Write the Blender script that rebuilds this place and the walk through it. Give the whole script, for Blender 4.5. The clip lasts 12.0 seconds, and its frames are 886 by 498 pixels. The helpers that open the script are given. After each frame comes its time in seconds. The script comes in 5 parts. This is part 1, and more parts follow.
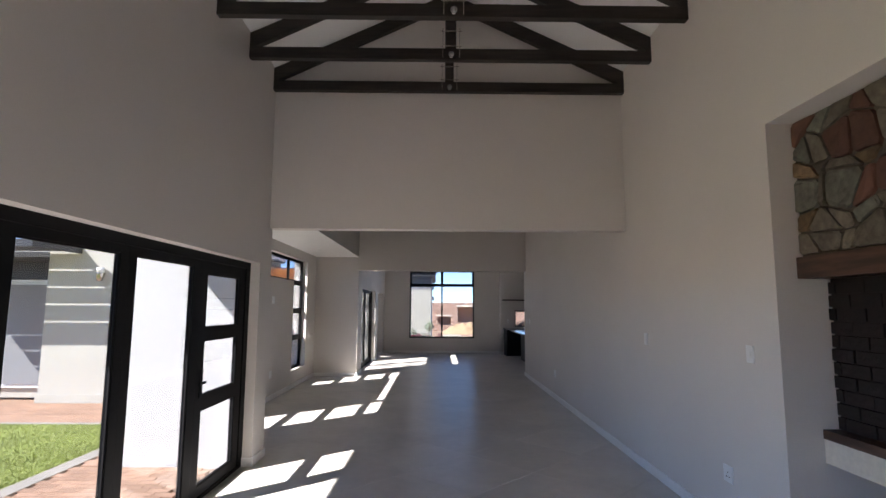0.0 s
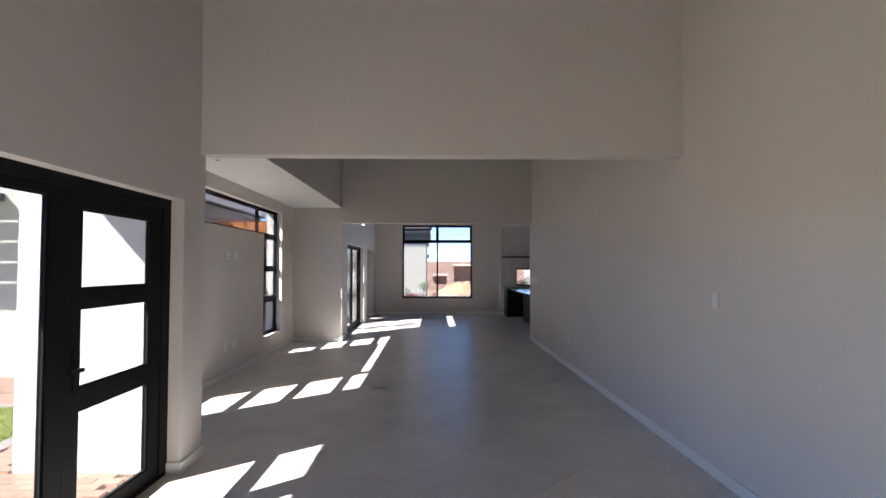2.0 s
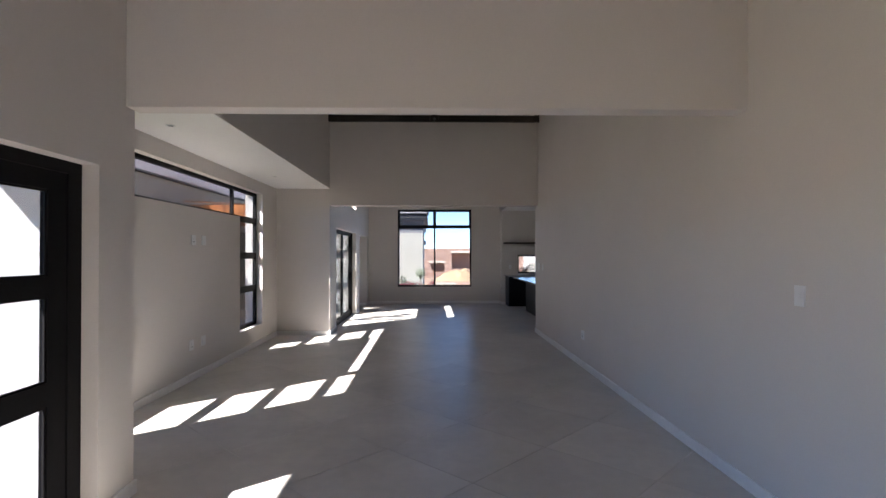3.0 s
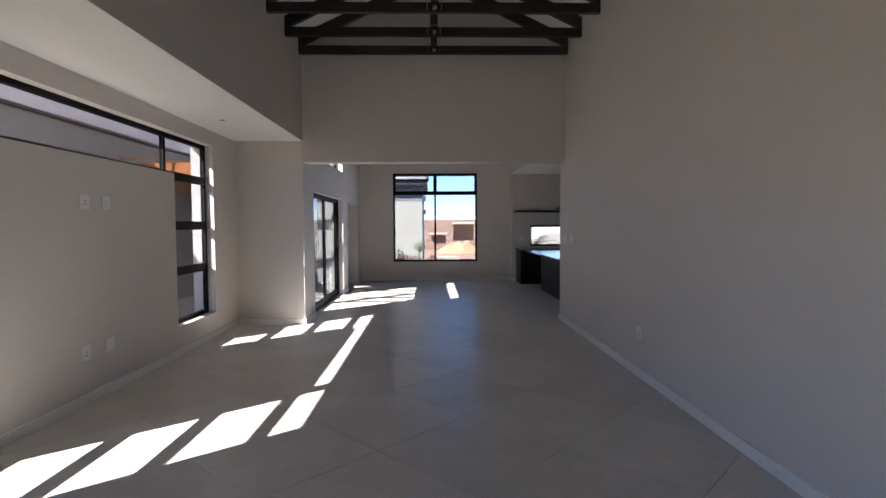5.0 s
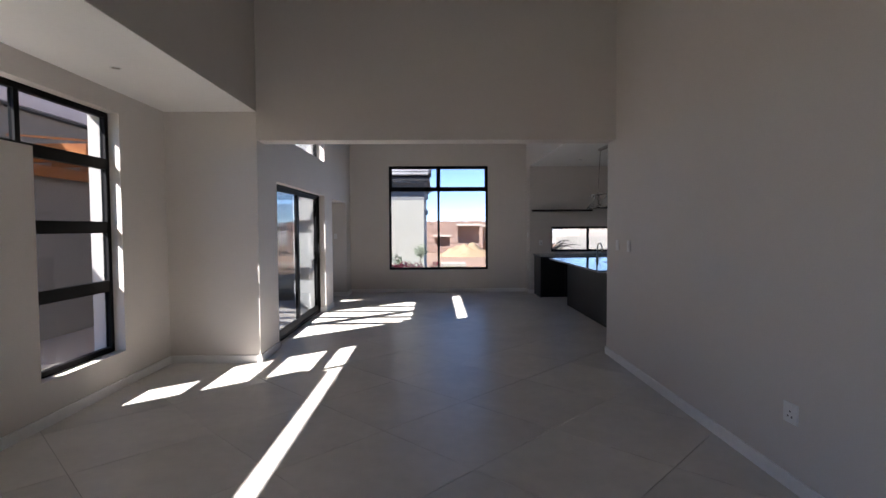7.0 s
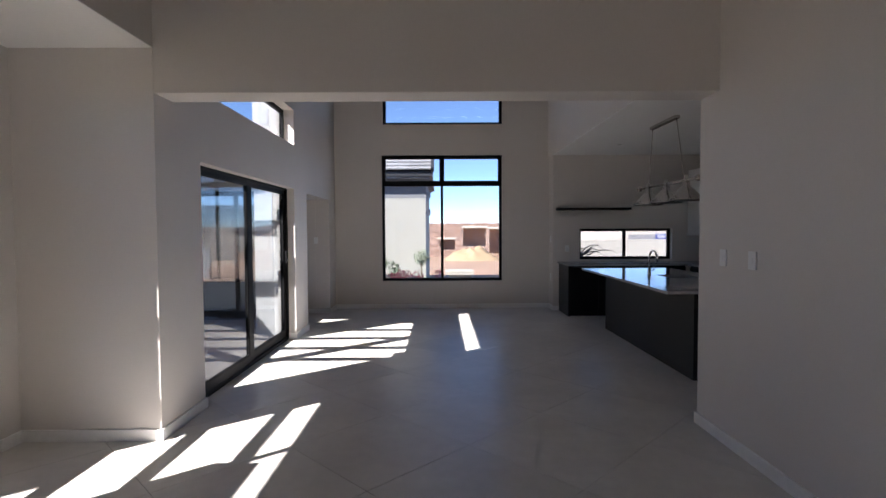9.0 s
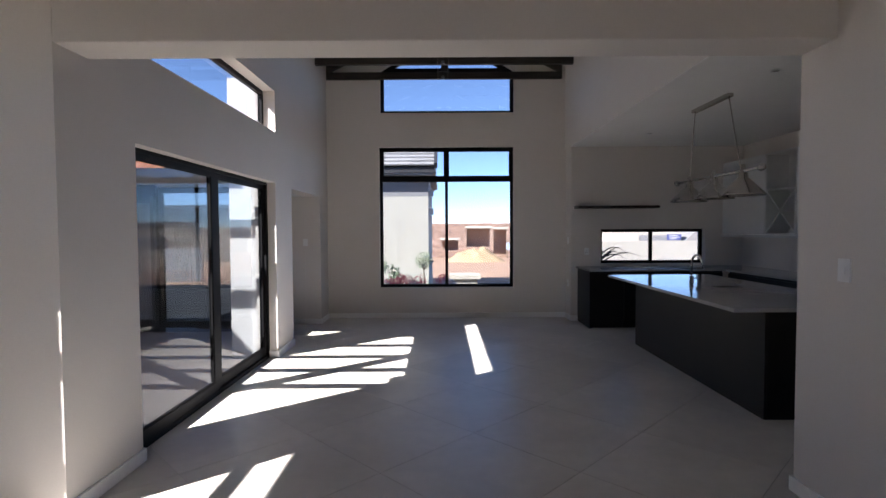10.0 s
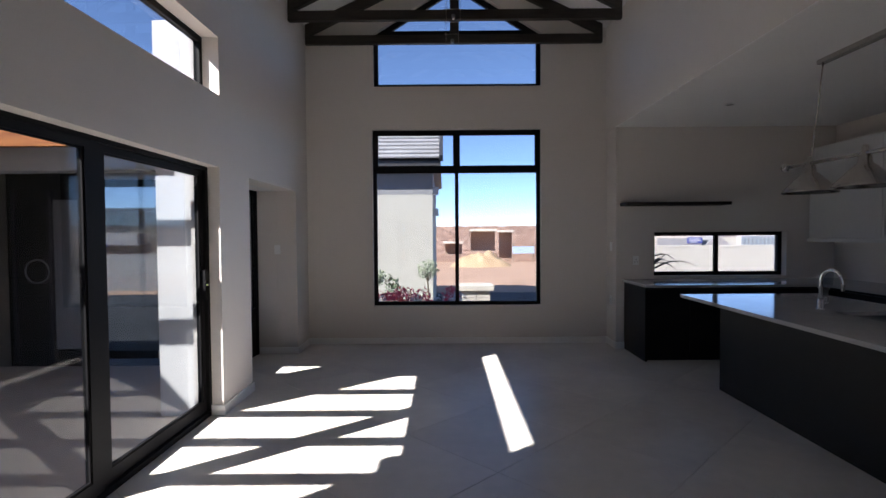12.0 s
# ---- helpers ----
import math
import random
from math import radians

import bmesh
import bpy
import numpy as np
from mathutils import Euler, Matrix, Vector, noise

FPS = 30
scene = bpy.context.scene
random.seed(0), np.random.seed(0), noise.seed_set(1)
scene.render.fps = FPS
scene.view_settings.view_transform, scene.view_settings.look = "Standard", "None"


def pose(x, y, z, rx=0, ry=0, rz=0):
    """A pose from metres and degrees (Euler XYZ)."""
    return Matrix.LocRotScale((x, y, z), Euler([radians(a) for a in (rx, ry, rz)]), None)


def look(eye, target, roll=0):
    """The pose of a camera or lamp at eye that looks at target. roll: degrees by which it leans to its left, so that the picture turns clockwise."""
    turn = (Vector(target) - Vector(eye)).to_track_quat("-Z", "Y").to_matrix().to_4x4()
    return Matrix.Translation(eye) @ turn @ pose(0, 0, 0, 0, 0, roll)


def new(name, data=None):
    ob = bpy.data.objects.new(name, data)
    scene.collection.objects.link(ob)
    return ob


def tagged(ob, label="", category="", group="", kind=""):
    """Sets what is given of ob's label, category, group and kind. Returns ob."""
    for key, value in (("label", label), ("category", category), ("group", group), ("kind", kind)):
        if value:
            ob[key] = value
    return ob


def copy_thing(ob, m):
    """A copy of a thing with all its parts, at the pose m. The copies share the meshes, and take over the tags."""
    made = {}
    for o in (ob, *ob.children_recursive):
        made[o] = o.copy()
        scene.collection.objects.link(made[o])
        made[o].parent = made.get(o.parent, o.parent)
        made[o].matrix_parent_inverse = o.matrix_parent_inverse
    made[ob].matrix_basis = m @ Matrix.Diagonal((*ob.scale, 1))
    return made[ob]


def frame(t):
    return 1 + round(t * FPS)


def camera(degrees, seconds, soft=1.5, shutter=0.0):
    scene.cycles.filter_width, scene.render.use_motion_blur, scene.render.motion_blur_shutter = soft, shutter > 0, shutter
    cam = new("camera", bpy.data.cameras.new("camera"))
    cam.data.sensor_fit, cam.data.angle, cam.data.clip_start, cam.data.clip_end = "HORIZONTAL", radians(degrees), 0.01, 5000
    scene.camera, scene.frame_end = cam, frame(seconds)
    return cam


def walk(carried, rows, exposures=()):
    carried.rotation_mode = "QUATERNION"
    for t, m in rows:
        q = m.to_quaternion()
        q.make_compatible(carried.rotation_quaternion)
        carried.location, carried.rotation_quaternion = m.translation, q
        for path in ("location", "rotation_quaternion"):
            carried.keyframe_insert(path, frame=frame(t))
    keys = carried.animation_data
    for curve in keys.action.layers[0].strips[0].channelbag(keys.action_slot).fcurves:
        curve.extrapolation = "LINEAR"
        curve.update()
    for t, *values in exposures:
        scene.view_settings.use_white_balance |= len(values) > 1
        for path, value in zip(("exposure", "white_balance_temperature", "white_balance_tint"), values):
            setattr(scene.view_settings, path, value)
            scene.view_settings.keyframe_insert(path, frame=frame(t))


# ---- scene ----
cam = camera(81.6, 12.0)
PATH = [
    (0, (0.15, -1.645, 1.637), (0.172, 0.342, 1.863), 0.3),
    (0.5, (0.137, -1.327, 1.616), (0.165, 0.665, 1.791), 0.2),
    (1, (0.127, -0.973, 1.606), (0.158, 1.022, 1.741), 0.0),
    (1.5, (0.16, -0.574, 1.592), (0.194, 1.424, 1.694), -0.2),
    (2, (0.183, -0.141, 1.58), (0.222, 1.857, 1.65), 0.0),
    (2.5, (0.183, 0.316, 1.574), (0.226, 2.315, 1.616), -0.0),
    (3, (0.203, 0.808, 1.568), (0.251, 2.807, 1.588), -0.1),
    (5, (0.226, 2.806, 1.527), (0.27, 4.803, 1.437), -0.3),
    (5.5, (0.261, 3.338, 1.531), (0.299, 5.336, 1.444), -0.4),
    (6, (0.248, 3.872, 1.536), (0.285, 5.87, 1.45), -0.3),
    (6.5, (0.247, 4.425, 1.528), (0.281, 6.423, 1.448), -0.4),
    (7, (0.248, 4.97, 1.529), (0.278, 6.968, 1.446), -0.3),
    (9, (0.29, 7.1, 1.53), (0.301, 9.099, 1.456), -0.3),
    (9.5, (0.271, 7.627, 1.523), (0.277, 9.625, 1.45), -0.2),
    (10, (0.259, 8.13, 1.537), (0.26, 10.128, 1.464), -0.3),
    (10.5, (0.208, 8.67, 1.54), (0.219, 10.669, 1.473), -0.5),
    (11, (0.192, 9.121, 1.54), (0.204, 11.12, 1.476), -0.4),
    (11.5, (0.175, 9.533, 1.536), (0.179, 11.532, 1.473), -0.4),
    (12, (0.153, 9.971, 1.545), (0.147, 11.97, 1.484), -0.4),
]
walk(cam, [(t, look(eye, target, roll)) for t, eye, target, roll in PATH], [(0.0, 2.0, 6350, 14), (0.5, 2.1, 6350, 14), (2.0, 2.2, 6350, 14), (3.0, 2.2, 6350, 14), (5.0, 2.12, 6350, 14), (7.0, 2.1, 6350, 14), (9.5, 2.15, 6350, 14), (10.5, 2.24, 6350, 14), (12.0, 2.0, 6350, 14)])

# ---- light ----
SUN = Vector((-0.868, -0.712, 1.0))          # towards the sun
world = bpy.data.worlds.new("sky")
scene.world = world
world.use_nodes = True
wn = world.node_tree
sky = wn.nodes.new("ShaderNodeTexSky")
sky.sky_type = "NISHITA"
sky.sun_disc = False
sky.sun_elevation = math.atan2(SUN.z, math.hypot(SUN.x, SUN.y))
sky.sun_rotation = math.atan2(SUN.x, SUN.y)
sky.altitude = 4500
sky.dust_density = 0.0
sky.air_density = 0.75
sky.ozone_density = 2.5
wn.links.new(sky.outputs[0], wn.nodes["Background"].inputs[0])
wn.nodes["Background"].inputs[1].default_value = 0.15
sun = new("sun", bpy.data.lights.new("sun", "SUN"))
sun.data.energy = 5.0
sun.data.angle = radians(0.5)
sun.data.color = (1.0, 0.965, 0.915)
sun.matrix_world = look(SUN * 30, (0, 0, 0))


# ---- materials ----
def mat(name, color, rough=0.6, metal=0.0, grain=0.0, scale=20.0, vary=0.0, vscale=1.5, bump=0.0, bscale=60.0, spec=0.5, rand=0.0):
    """A Principled surface with grain, broad stains, fine relief and a shift from piece to piece."""
    m = bpy.data.materials.new(name)
    m.use_nodes = True
    t = m.node_tree
    p = t.nodes["Principled BSDF"]
    p.inputs["Base Color"].default_value = (*color, 1)
    p.inputs["Roughness"].default_value = rough
    p.inputs["Metallic"].default_value = metal
    p.inputs["Specular IOR Level"].default_value = spec
    geo = t.nodes.new("ShaderNodeNewGeometry")
    value = None

    def noisy(sc, amount, detail=4):
        n = t.nodes.new("ShaderNodeTexNoise")
        n.inputs["Scale"].default_value = sc
        n.inputs["Detail"].default_value = detail
        t.links.new(geo.outputs["Position"], n.inputs["Vector"])
        r = t.nodes.new("ShaderNodeMapRange")
        r.inputs[1].default_value, r.inputs[2].default_value = 0.25, 0.75
        r.inputs[3].default_value, r.inputs[4].default_value = 1 - amount, 1 + amount
        t.links.new(n.outputs[0], r.inputs[0])
        return r.outputs[0]

    def times(a, b):
        if a is None:
            return b
        q = t.nodes.new("ShaderNodeMath")
        q.operation = "MULTIPLY"
        t.links.new(a, q.inputs[0])
        t.links.new(b, q.inputs[1])
        return q.outputs[0]

    if grain:
        value = times(value, noisy(scale, grain))
    if vary:
        value = times(value, noisy(vscale, vary))
    if rand:
        info = t.nodes.new("ShaderNodeObjectInfo")
        r = t.nodes.new("ShaderNodeMapRange")
        r.inputs[3].default_value, r.inputs[4].default_value = 1 - rand, 1 + rand
        t.links.new(info.outputs["Random"], r.inputs[0])
        value = times(value, r.outputs[0])
    if value is not None:
        mix = t.nodes.new("ShaderNodeVectorMath")
        mix.operation = "SCALE"
        mix.inputs[0].default_value = color
        t.links.new(value, mix.inputs["Scale"])
        t.links.new(mix.outputs[0], p.inputs["Base Color"])
    if bump:
        n = t.nodes.new("ShaderNodeTexNoise")
        n.inputs["Scale"].default_value = bscale
        n.inputs["Detail"].default_value = 5
        t.links.new(geo.outputs["Position"], n.inputs["Vector"])
        b = t.nodes.new("ShaderNodeBump")
        b.inputs["Strength"].default_value = bump
        b.inputs["Distance"].default_value = 0.01
        t.links.new(n.outputs[0], b.inputs["Height"])
        t.links.new(b.outputs[0], p.inputs["Normal"])
    return m


def wood(name, dark, light, along=(1, 14, 14), rough=0.5):
    m = mat(name, dark, rough)
    t = m.node_tree
    geo = t.nodes.new("ShaderNodeNewGeometry")
    mp = t.nodes.new("ShaderNodeMapping")
    mp.inputs["Scale"].default_value = along
    n = t.nodes.new("ShaderNodeTexNoise")
    n.inputs["Scale"].default_value = 3.0
    n.inputs["Detail"].default_value = 6
    r = t.nodes.new("ShaderNodeValToRGB")
    r.color_ramp.elements[0].position, r.color_ramp.elements[1].position = 0.35, 0.68
    r.color_ramp.elements[0].color, r.color_ramp.elements[1].color = (*dark, 1), (*light, 1)
    t.links.new(geo.outputs["Position"], mp.inputs[0])
    t.links.new(mp.outputs[0], n.inputs["Vector"])
    t.links.new(n.outputs[0], r.inputs[0])
    t.links.new(r.outputs[0], t.nodes["Principled BSDF"].inputs["Base Color"])
    b = t.nodes.new("ShaderNodeBump")
    b.inputs["Strength"].default_value = 0.25
    b.inputs["Distance"].default_value = 0.004
    t.links.new(n.outputs[0], b.inputs["Height"])
    t.links.new(b.outputs[0], t.nodes["Principled BSDF"].inputs["Normal"])
    return m


def glass(name, tint=(1, 1, 1)):
    m = bpy.data.materials.new(name)
    m.use_nodes = True
    t = m.node_tree
    t.nodes.clear()
    out = t.nodes.new("ShaderNodeOutputMaterial")
    mixer = t.nodes.new("ShaderNodeMixShader")
    clear = t.nodes.new("ShaderNodeBsdfTransparent")
    clear.inputs[0].default_value = (*tint, 1)
    shine = t.nodes.new("ShaderNodeBsdfGlossy")
    shine.inputs["Roughness"].default_value = 0.0
    facing = t.nodes.new("ShaderNodeLayerWeight")
    facing.inputs[0].default_value = 0.5
    power = t.nodes.new("ShaderNodeMath")
    power.operation, power.inputs[1].default_value = "POWER", 5.0
    ramp = t.nodes.new("ShaderNodeMapRange")
    ramp.inputs[3].default_value, ramp.inputs[4].default_value = 0.025, 1.0
    t.links.new(facing.outputs["Facing"], power.inputs[0])
    t.links.new(power.outputs[0], ramp.inputs[0])
    t.links.new(ramp.outputs[0], mixer.inputs[0])
    t.links.new(clear.outputs[0], mixer.inputs[1])
    t.links.new(shine.outputs[0], mixer.inputs[2])
    t.links.new(mixer.outputs[0], out.inputs[0])
    return m


M_WALL = mat("interior paint warm grey", (0.70, 0.655, 0.61), 0.6, grain=0.02, scale=90, vary=0.04, vscale=0.8, bump=0.06, bscale=120, spec=0.35)
M_CEIL = mat("ceiling white", (0.89, 0.88, 0.86), 0.8, grain=0.015, scale=60, vary=0.02, bump=0.03, bscale=150)
M_SKIRT = mat("skirting white", (0.90, 0.89, 0.87), 0.4, grain=0.03, scale=25, vary=0.04)
M_GROUT = mat("grout", (0.25, 0.235, 0.22), 0.9, grain=0.1, scale=80)
M_TILE = mat("porcelain tile", (0.66, 0.63, 0.59), 0.32, grain=0.05, scale=9, vary=0.09, vscale=1.7, bump=0.03, bscale=25, rand=0.05)
M_ALU = mat("charcoal aluminium", (0.009, 0.009, 0.010), 0.55, metal=0.0, grain=0.1, scale=40, spec=0.1)
M_TIMBER = wood("dark stained timber", (0.012, 0.009, 0.007), (0.035, 0.026, 0.02), (1, 12, 12), 0.55)
M_ORANGE = wood("oiled pine", (0.29, 0.085, 0.02), (0.50, 0.18, 0.045), (1, 10, 10), 0.5)
M_MANTEL = wood("mantel timber", (0.04, 0.02, 0.012), (0.11, 0.055, 0.033), (6, 1, 8), 0.55)
M_GLASS = glass("lightly tinted glass", (0.635, 0.65, 0.66))
M_GLASSD = glass("grey tinted glass", (0.60, 0.62, 0.63))
M_WHITE = mat("exterior white plaster", (0.67, 0.66, 0.65), 0.85, grain=0.04, scale=30, vary=0.03, bump=0.15, bscale=90)
M_BEIGE = mat("exterior beige plaster", (0.55, 0.525, 0.46), 0.9, grain=0.05, scale=30, vary=0.04, bump=0.2, bscale=90)
M_GREY = mat("exterior grey plaster", (0.30, 0.30, 0.31), 0.9, grain=0.05, scale=30, vary=0.04, bump=0.2, bscale=90)
M_ROOFT = mat("roof tile", (0.36, 0.35, 0.35), 0.85, grain=0.12, scale=14, vary=0.1, bump=0.2, bscale=40, rand=0.12)
M_DARKGREY = mat("fascia charcoal", (0.05, 0.05, 0.055), 0.5, grain=0.06, scale=20)
M_GRANITE = mat("polished pale stone", (0.42, 0.41, 0.40), 0.10, grain=0.12, scale=120, vary=0.06, vscale=6)
M_CAB = mat("black cabinet board", (0.007, 0.007, 0.008), 0.45, grain=0.12, scale=12, vary=0.1, vscale=2, spec=0.3)
M_CABW = mat("white cabinet board", (0.66, 0.66, 0.65), 0.35, grain=0.02, scale=20, vary=0.03)
M_STEEL = mat("brushed steel", (0.50, 0.47, 0.44), 0.24, metal=1.0, grain=0.05, scale=80)
M_CHROME = mat("chrome", (0.75, 0.75, 0.75), 0.06, metal=1.0)
M_PLATE = mat("white plastic", (0.82, 0.82, 0.81), 0.35)
# Near-black brick for the firebox and the back of the log store.
M_BLACK = mat("near-black brick", (0.011, 0.006, 0.0045), 0.95, grain=0.4, scale=14, bump=0.5, bscale=30, rand=0.3)
M_STONE = mat("field stone", (0.125, 0.108, 0.082), 0.85, grain=0.35, scale=22, vary=0.3, vscale=7, bump=0.8, bscale=26, rand=0.35)
M_STONEG = mat("grey-green field stone", (0.13, 0.13, 0.105), 0.85, grain=0.35, scale=22, vary=0.3, vscale=7, bump=0.8, bscale=26, rand=0.3)
M_STONEO = mat("ochre field stone", (0.15, 0.10, 0.055), 0.85, grain=0.4, scale=22, vary=0.3, vscale=7, bump=0.8, bscale=26, rand=0.3)
M_STONER = mat("red field stone", (0.12, 0.055, 0.038), 0.85, grain=0.25, scale=16, vary=0.2, vscale=5, bump=0.7, bscale=22, rand=0.3)
M_MORTAR = mat("mortar", (0.085, 0.072, 0.056), 0.95, grain=0.2, scale=40, bump=0.4, bscale=60)
M_CREAM = mat("cast cream slab", (0.66, 0.60, 0.50), 0.7, grain=0.08, scale=30, vary=0.08, bump=0.3, bscale=30)
M_PAVE = mat("red clay paver", (0.47, 0.29, 0.20), 0.9, grain=0.12, scale=30, vary=0.1, bump=0.4, bscale=60, rand=0.2)
M_PATIO = mat("patio tile", (0.54, 0.44, 0.36), 0.5, grain=0.06, scale=12, vary=0.07, rand=0.06)
M_SOIL = mat("red soil", (0.47, 0.30, 0.205), 0.95, grain=0.15, scale=3, vary=0.14, vscale=0.25, bump=0.6, bscale=8)
M_SAND = mat("building sand", (0.52, 0.36, 0.21), 0.95, grain=0.12, scale=5, vary=0.1, bump=0.7, bscale=7)
M_ROAD = mat("asphalt", (0.052, 0.053, 0.058), 0.85, grain=0.2, scale=60, vary=0.12, vscale=0.6, bump=0.3, bscale=90)
M_GRASS = mat("lawn soil", (0.28, 0.32, 0.09), 0.95, grain=0.25, scale=30, vary=0.2, vscale=2)
M_BLADE = mat("grass blade", (0.36, 0.40, 0.12), 0.7, grain=0.2, scale=6, vary=0.25, vscale=1.2)
M_BRICK = mat("clay brick", (0.52, 0.35, 0.27), 0.92, grain=0.2, scale=3.0, vary=0.15, vscale=0.7, bump=0.5, bscale=10, rand=0.25)
M_BRICKW = mat("far brick wall", (0.46, 0.32, 0.25), 0.95, grain=0.22, scale=4, vary=0.18, vscale=0.6)
M_LEAF = mat("olive leaf", (0.33, 0.39, 0.25), 0.6, grain=0.25, scale=12)
M_LEAFD = mat("dark leaf", (0.12, 0.16, 0.09), 0.55, grain=0.3, scale=12)
M_FLOWER = mat("red petal", (0.85, 0.06, 0.13), 0.6, grain=0.2, scale=40)
M_FLOWERW = mat("white petal", (0.8, 0.76, 0.74), 0.6, grain=0.1, scale=40)
M_BARK = mat("bark", (0.20, 0.15, 0.10), 0.9, grain=0.2, scale=40, bump=0.5, bscale=60)
M_ALOE = mat("aloe leaf", (0.07, 0.06, 0.05), 0.5, grain=0.2, scale=15)
M_FAR = mat("far hills", (0.22, 0.22, 0.21), 1.0, grain=0.2, scale=0.08)
M_BLUE = mat("printed banner", (0.45, 0.58, 0.75), 0.5, grain=0.2, scale=6)
M_GLOBE = mat("smoked lamp glass", (0.30, 0.30, 0.30), 0.15, metal=0.4)
M_BED = mat("paving bed sand", (0.30, 0.21, 0.155), 0.95, grain=0.15, scale=40)
M_KERB = mat("worn concrete edging", (0.42, 0.38, 0.33), 0.9, grain=0.12, scale=25, vary=0.1, bump=0.3, bscale=50)
# Wing plaster toned down: the shade on its side is in the colour.
M_WINGSHADE = mat("wing plaster with shade in its colour", (0.27, 0.243, 0.215), 0.9, grain=0.04, scale=12, vary=0.05)
M_SOFFIT = mat("pale fascia paint", (0.62, 0.545, 0.535), 0.6, grain=0.015, scale=8)
M_TAUPE = mat("taupe plaster", (0.15, 0.135, 0.12), 0.9, grain=0.05, scale=8, vary=0.1, vscale=0.5)
M_SIGNB = mat("blue sign enamel", (0.05, 0.08, 0.30), 0.4)
M_SHEET = mat("pale blue sheet metal", (0.33, 0.38, 0.42), 0.5, metal=0.3)
M_CREAMW = mat("cream boundary plaster", (0.62, 0.565, 0.49), 0.9, grain=0.04, scale=20, vary=0.04)
# Dark finish taken near black; the shade under the porch is painted in.
M_PORCH = mat("dark porch plaster with painted shade", (0.03, 0.027, 0.026), 0.95, grain=0.1, scale=30, spec=0.1)
M_LAMPW = mat("frosted lamp glass", (0.85, 0.85, 0.83), 0.3)


# ---- mesh helpers ----
def box(bm, x0, x1, y0, y1, z0, z1):
    v = [bm.verts.new((x, y, z)) for z in (z0, z1) for y in (y0, y1) for x in (x0, x1)]
    for f in ((0, 2, 3, 1), (4, 5, 7, 6), (0, 1, 5, 4), (2, 6, 7, 3), (0, 4, 6, 2), (1, 3, 7, 5)):
        bm.faces.new([v[i] for i in f])
    return v


def prism(bm, pts, axis, a, b):
    """A polygon pushed from a to b along an axis; pts are the other two coordinates in order."""
    def at(p, w):
        return {"x": (w, p[0], p[1]), "y": (p[0], w, p[1]), "z": (p[0], p[1], w)}[axis]
    lo = [bm.verts.new(at(p, a)) for p in pts]
    hi = [bm.verts.new(at(p, b)) for p in pts]
    bm.faces.new(lo)
    bm.faces.new(hi[::-1])
    for i in range(len(pts)):
        j = (i + 1) % len(pts)
        bm.faces.new((lo[j], lo[i], hi[i], hi[j]))


def beam(bm, p, q, w, h, up=(0, 0, 1)):
    """A bar from p to q, w wide and h high."""
    p, q = Vector(p), Vector(q)
    d = (q - p).normalized()
    s = d.cross(Vector(up))
    s = s.normalized() if s.length > 1e-4 else Vector((1, 0, 0))
    u = s.cross(d)
    v = [bm.verts.new(e + s * a * w / 2 + u * b * h / 2) for e in (p, q) for a, b in ((-1, -1), (1, -1), (1, 1), (-1, 1))]
    for f in ((3, 2, 1, 0), (4, 5, 6, 7), (0, 1, 5, 4), (1, 2, 6, 5), (2, 3, 7, 6), (3, 0, 4, 7)):
        bm.faces.new([v[i] for i in f])


def tube(bm, pts, r, n=10, caps=True):
    """A round bar through points; r a radius or one radius a point."""
    pts = [Vector(p) for p in pts]
    rs = r if isinstance(r, (list, tuple)) else [r] * len(pts)
    rings = []
    side = None
    for i, p in enumerate(pts):
        d = (pts[min(i + 1, len(pts) - 1)] - pts[max(i - 1, 0)]).normalized()
        if side is None:
            side = d.orthogonal().normalized()
        side = (side - d * side.dot(d)).normalized()
        o = d.cross(side)
        rings.append([bm.verts.new(p + (side * math.cos(a) + o * math.sin(a)) * rs[i]) for a in (k * math.tau / n for k in range(n))])
    for a, b in zip(rings, rings[1:]):
        for k in range(n):
            f = bm.faces.new((a[k], a[(k + 1) % n], b[(k + 1) % n], b[k]))
            f.smooth = True
    if caps:
        bm.faces.new(rings[0][::-1])
        bm.faces.new(rings[-1])


def lathe(bm, profile, cx, cy, n=28):
    """Turns (radius, z) pairs round a vertical axis."""
    rings = [[bm.verts.new((cx + r * math.cos(k * math.tau / n), cy + r * math.sin(k * math.tau / n), z)) for k in range(n)] for r, z in profile]
    for a, b in zip(rings, rings[1:]):
        for k in range(n):
            f = bm.faces.new((a[k], a[(k + 1) % n], b[(k + 1) % n], b[k]))
            f.smooth = True


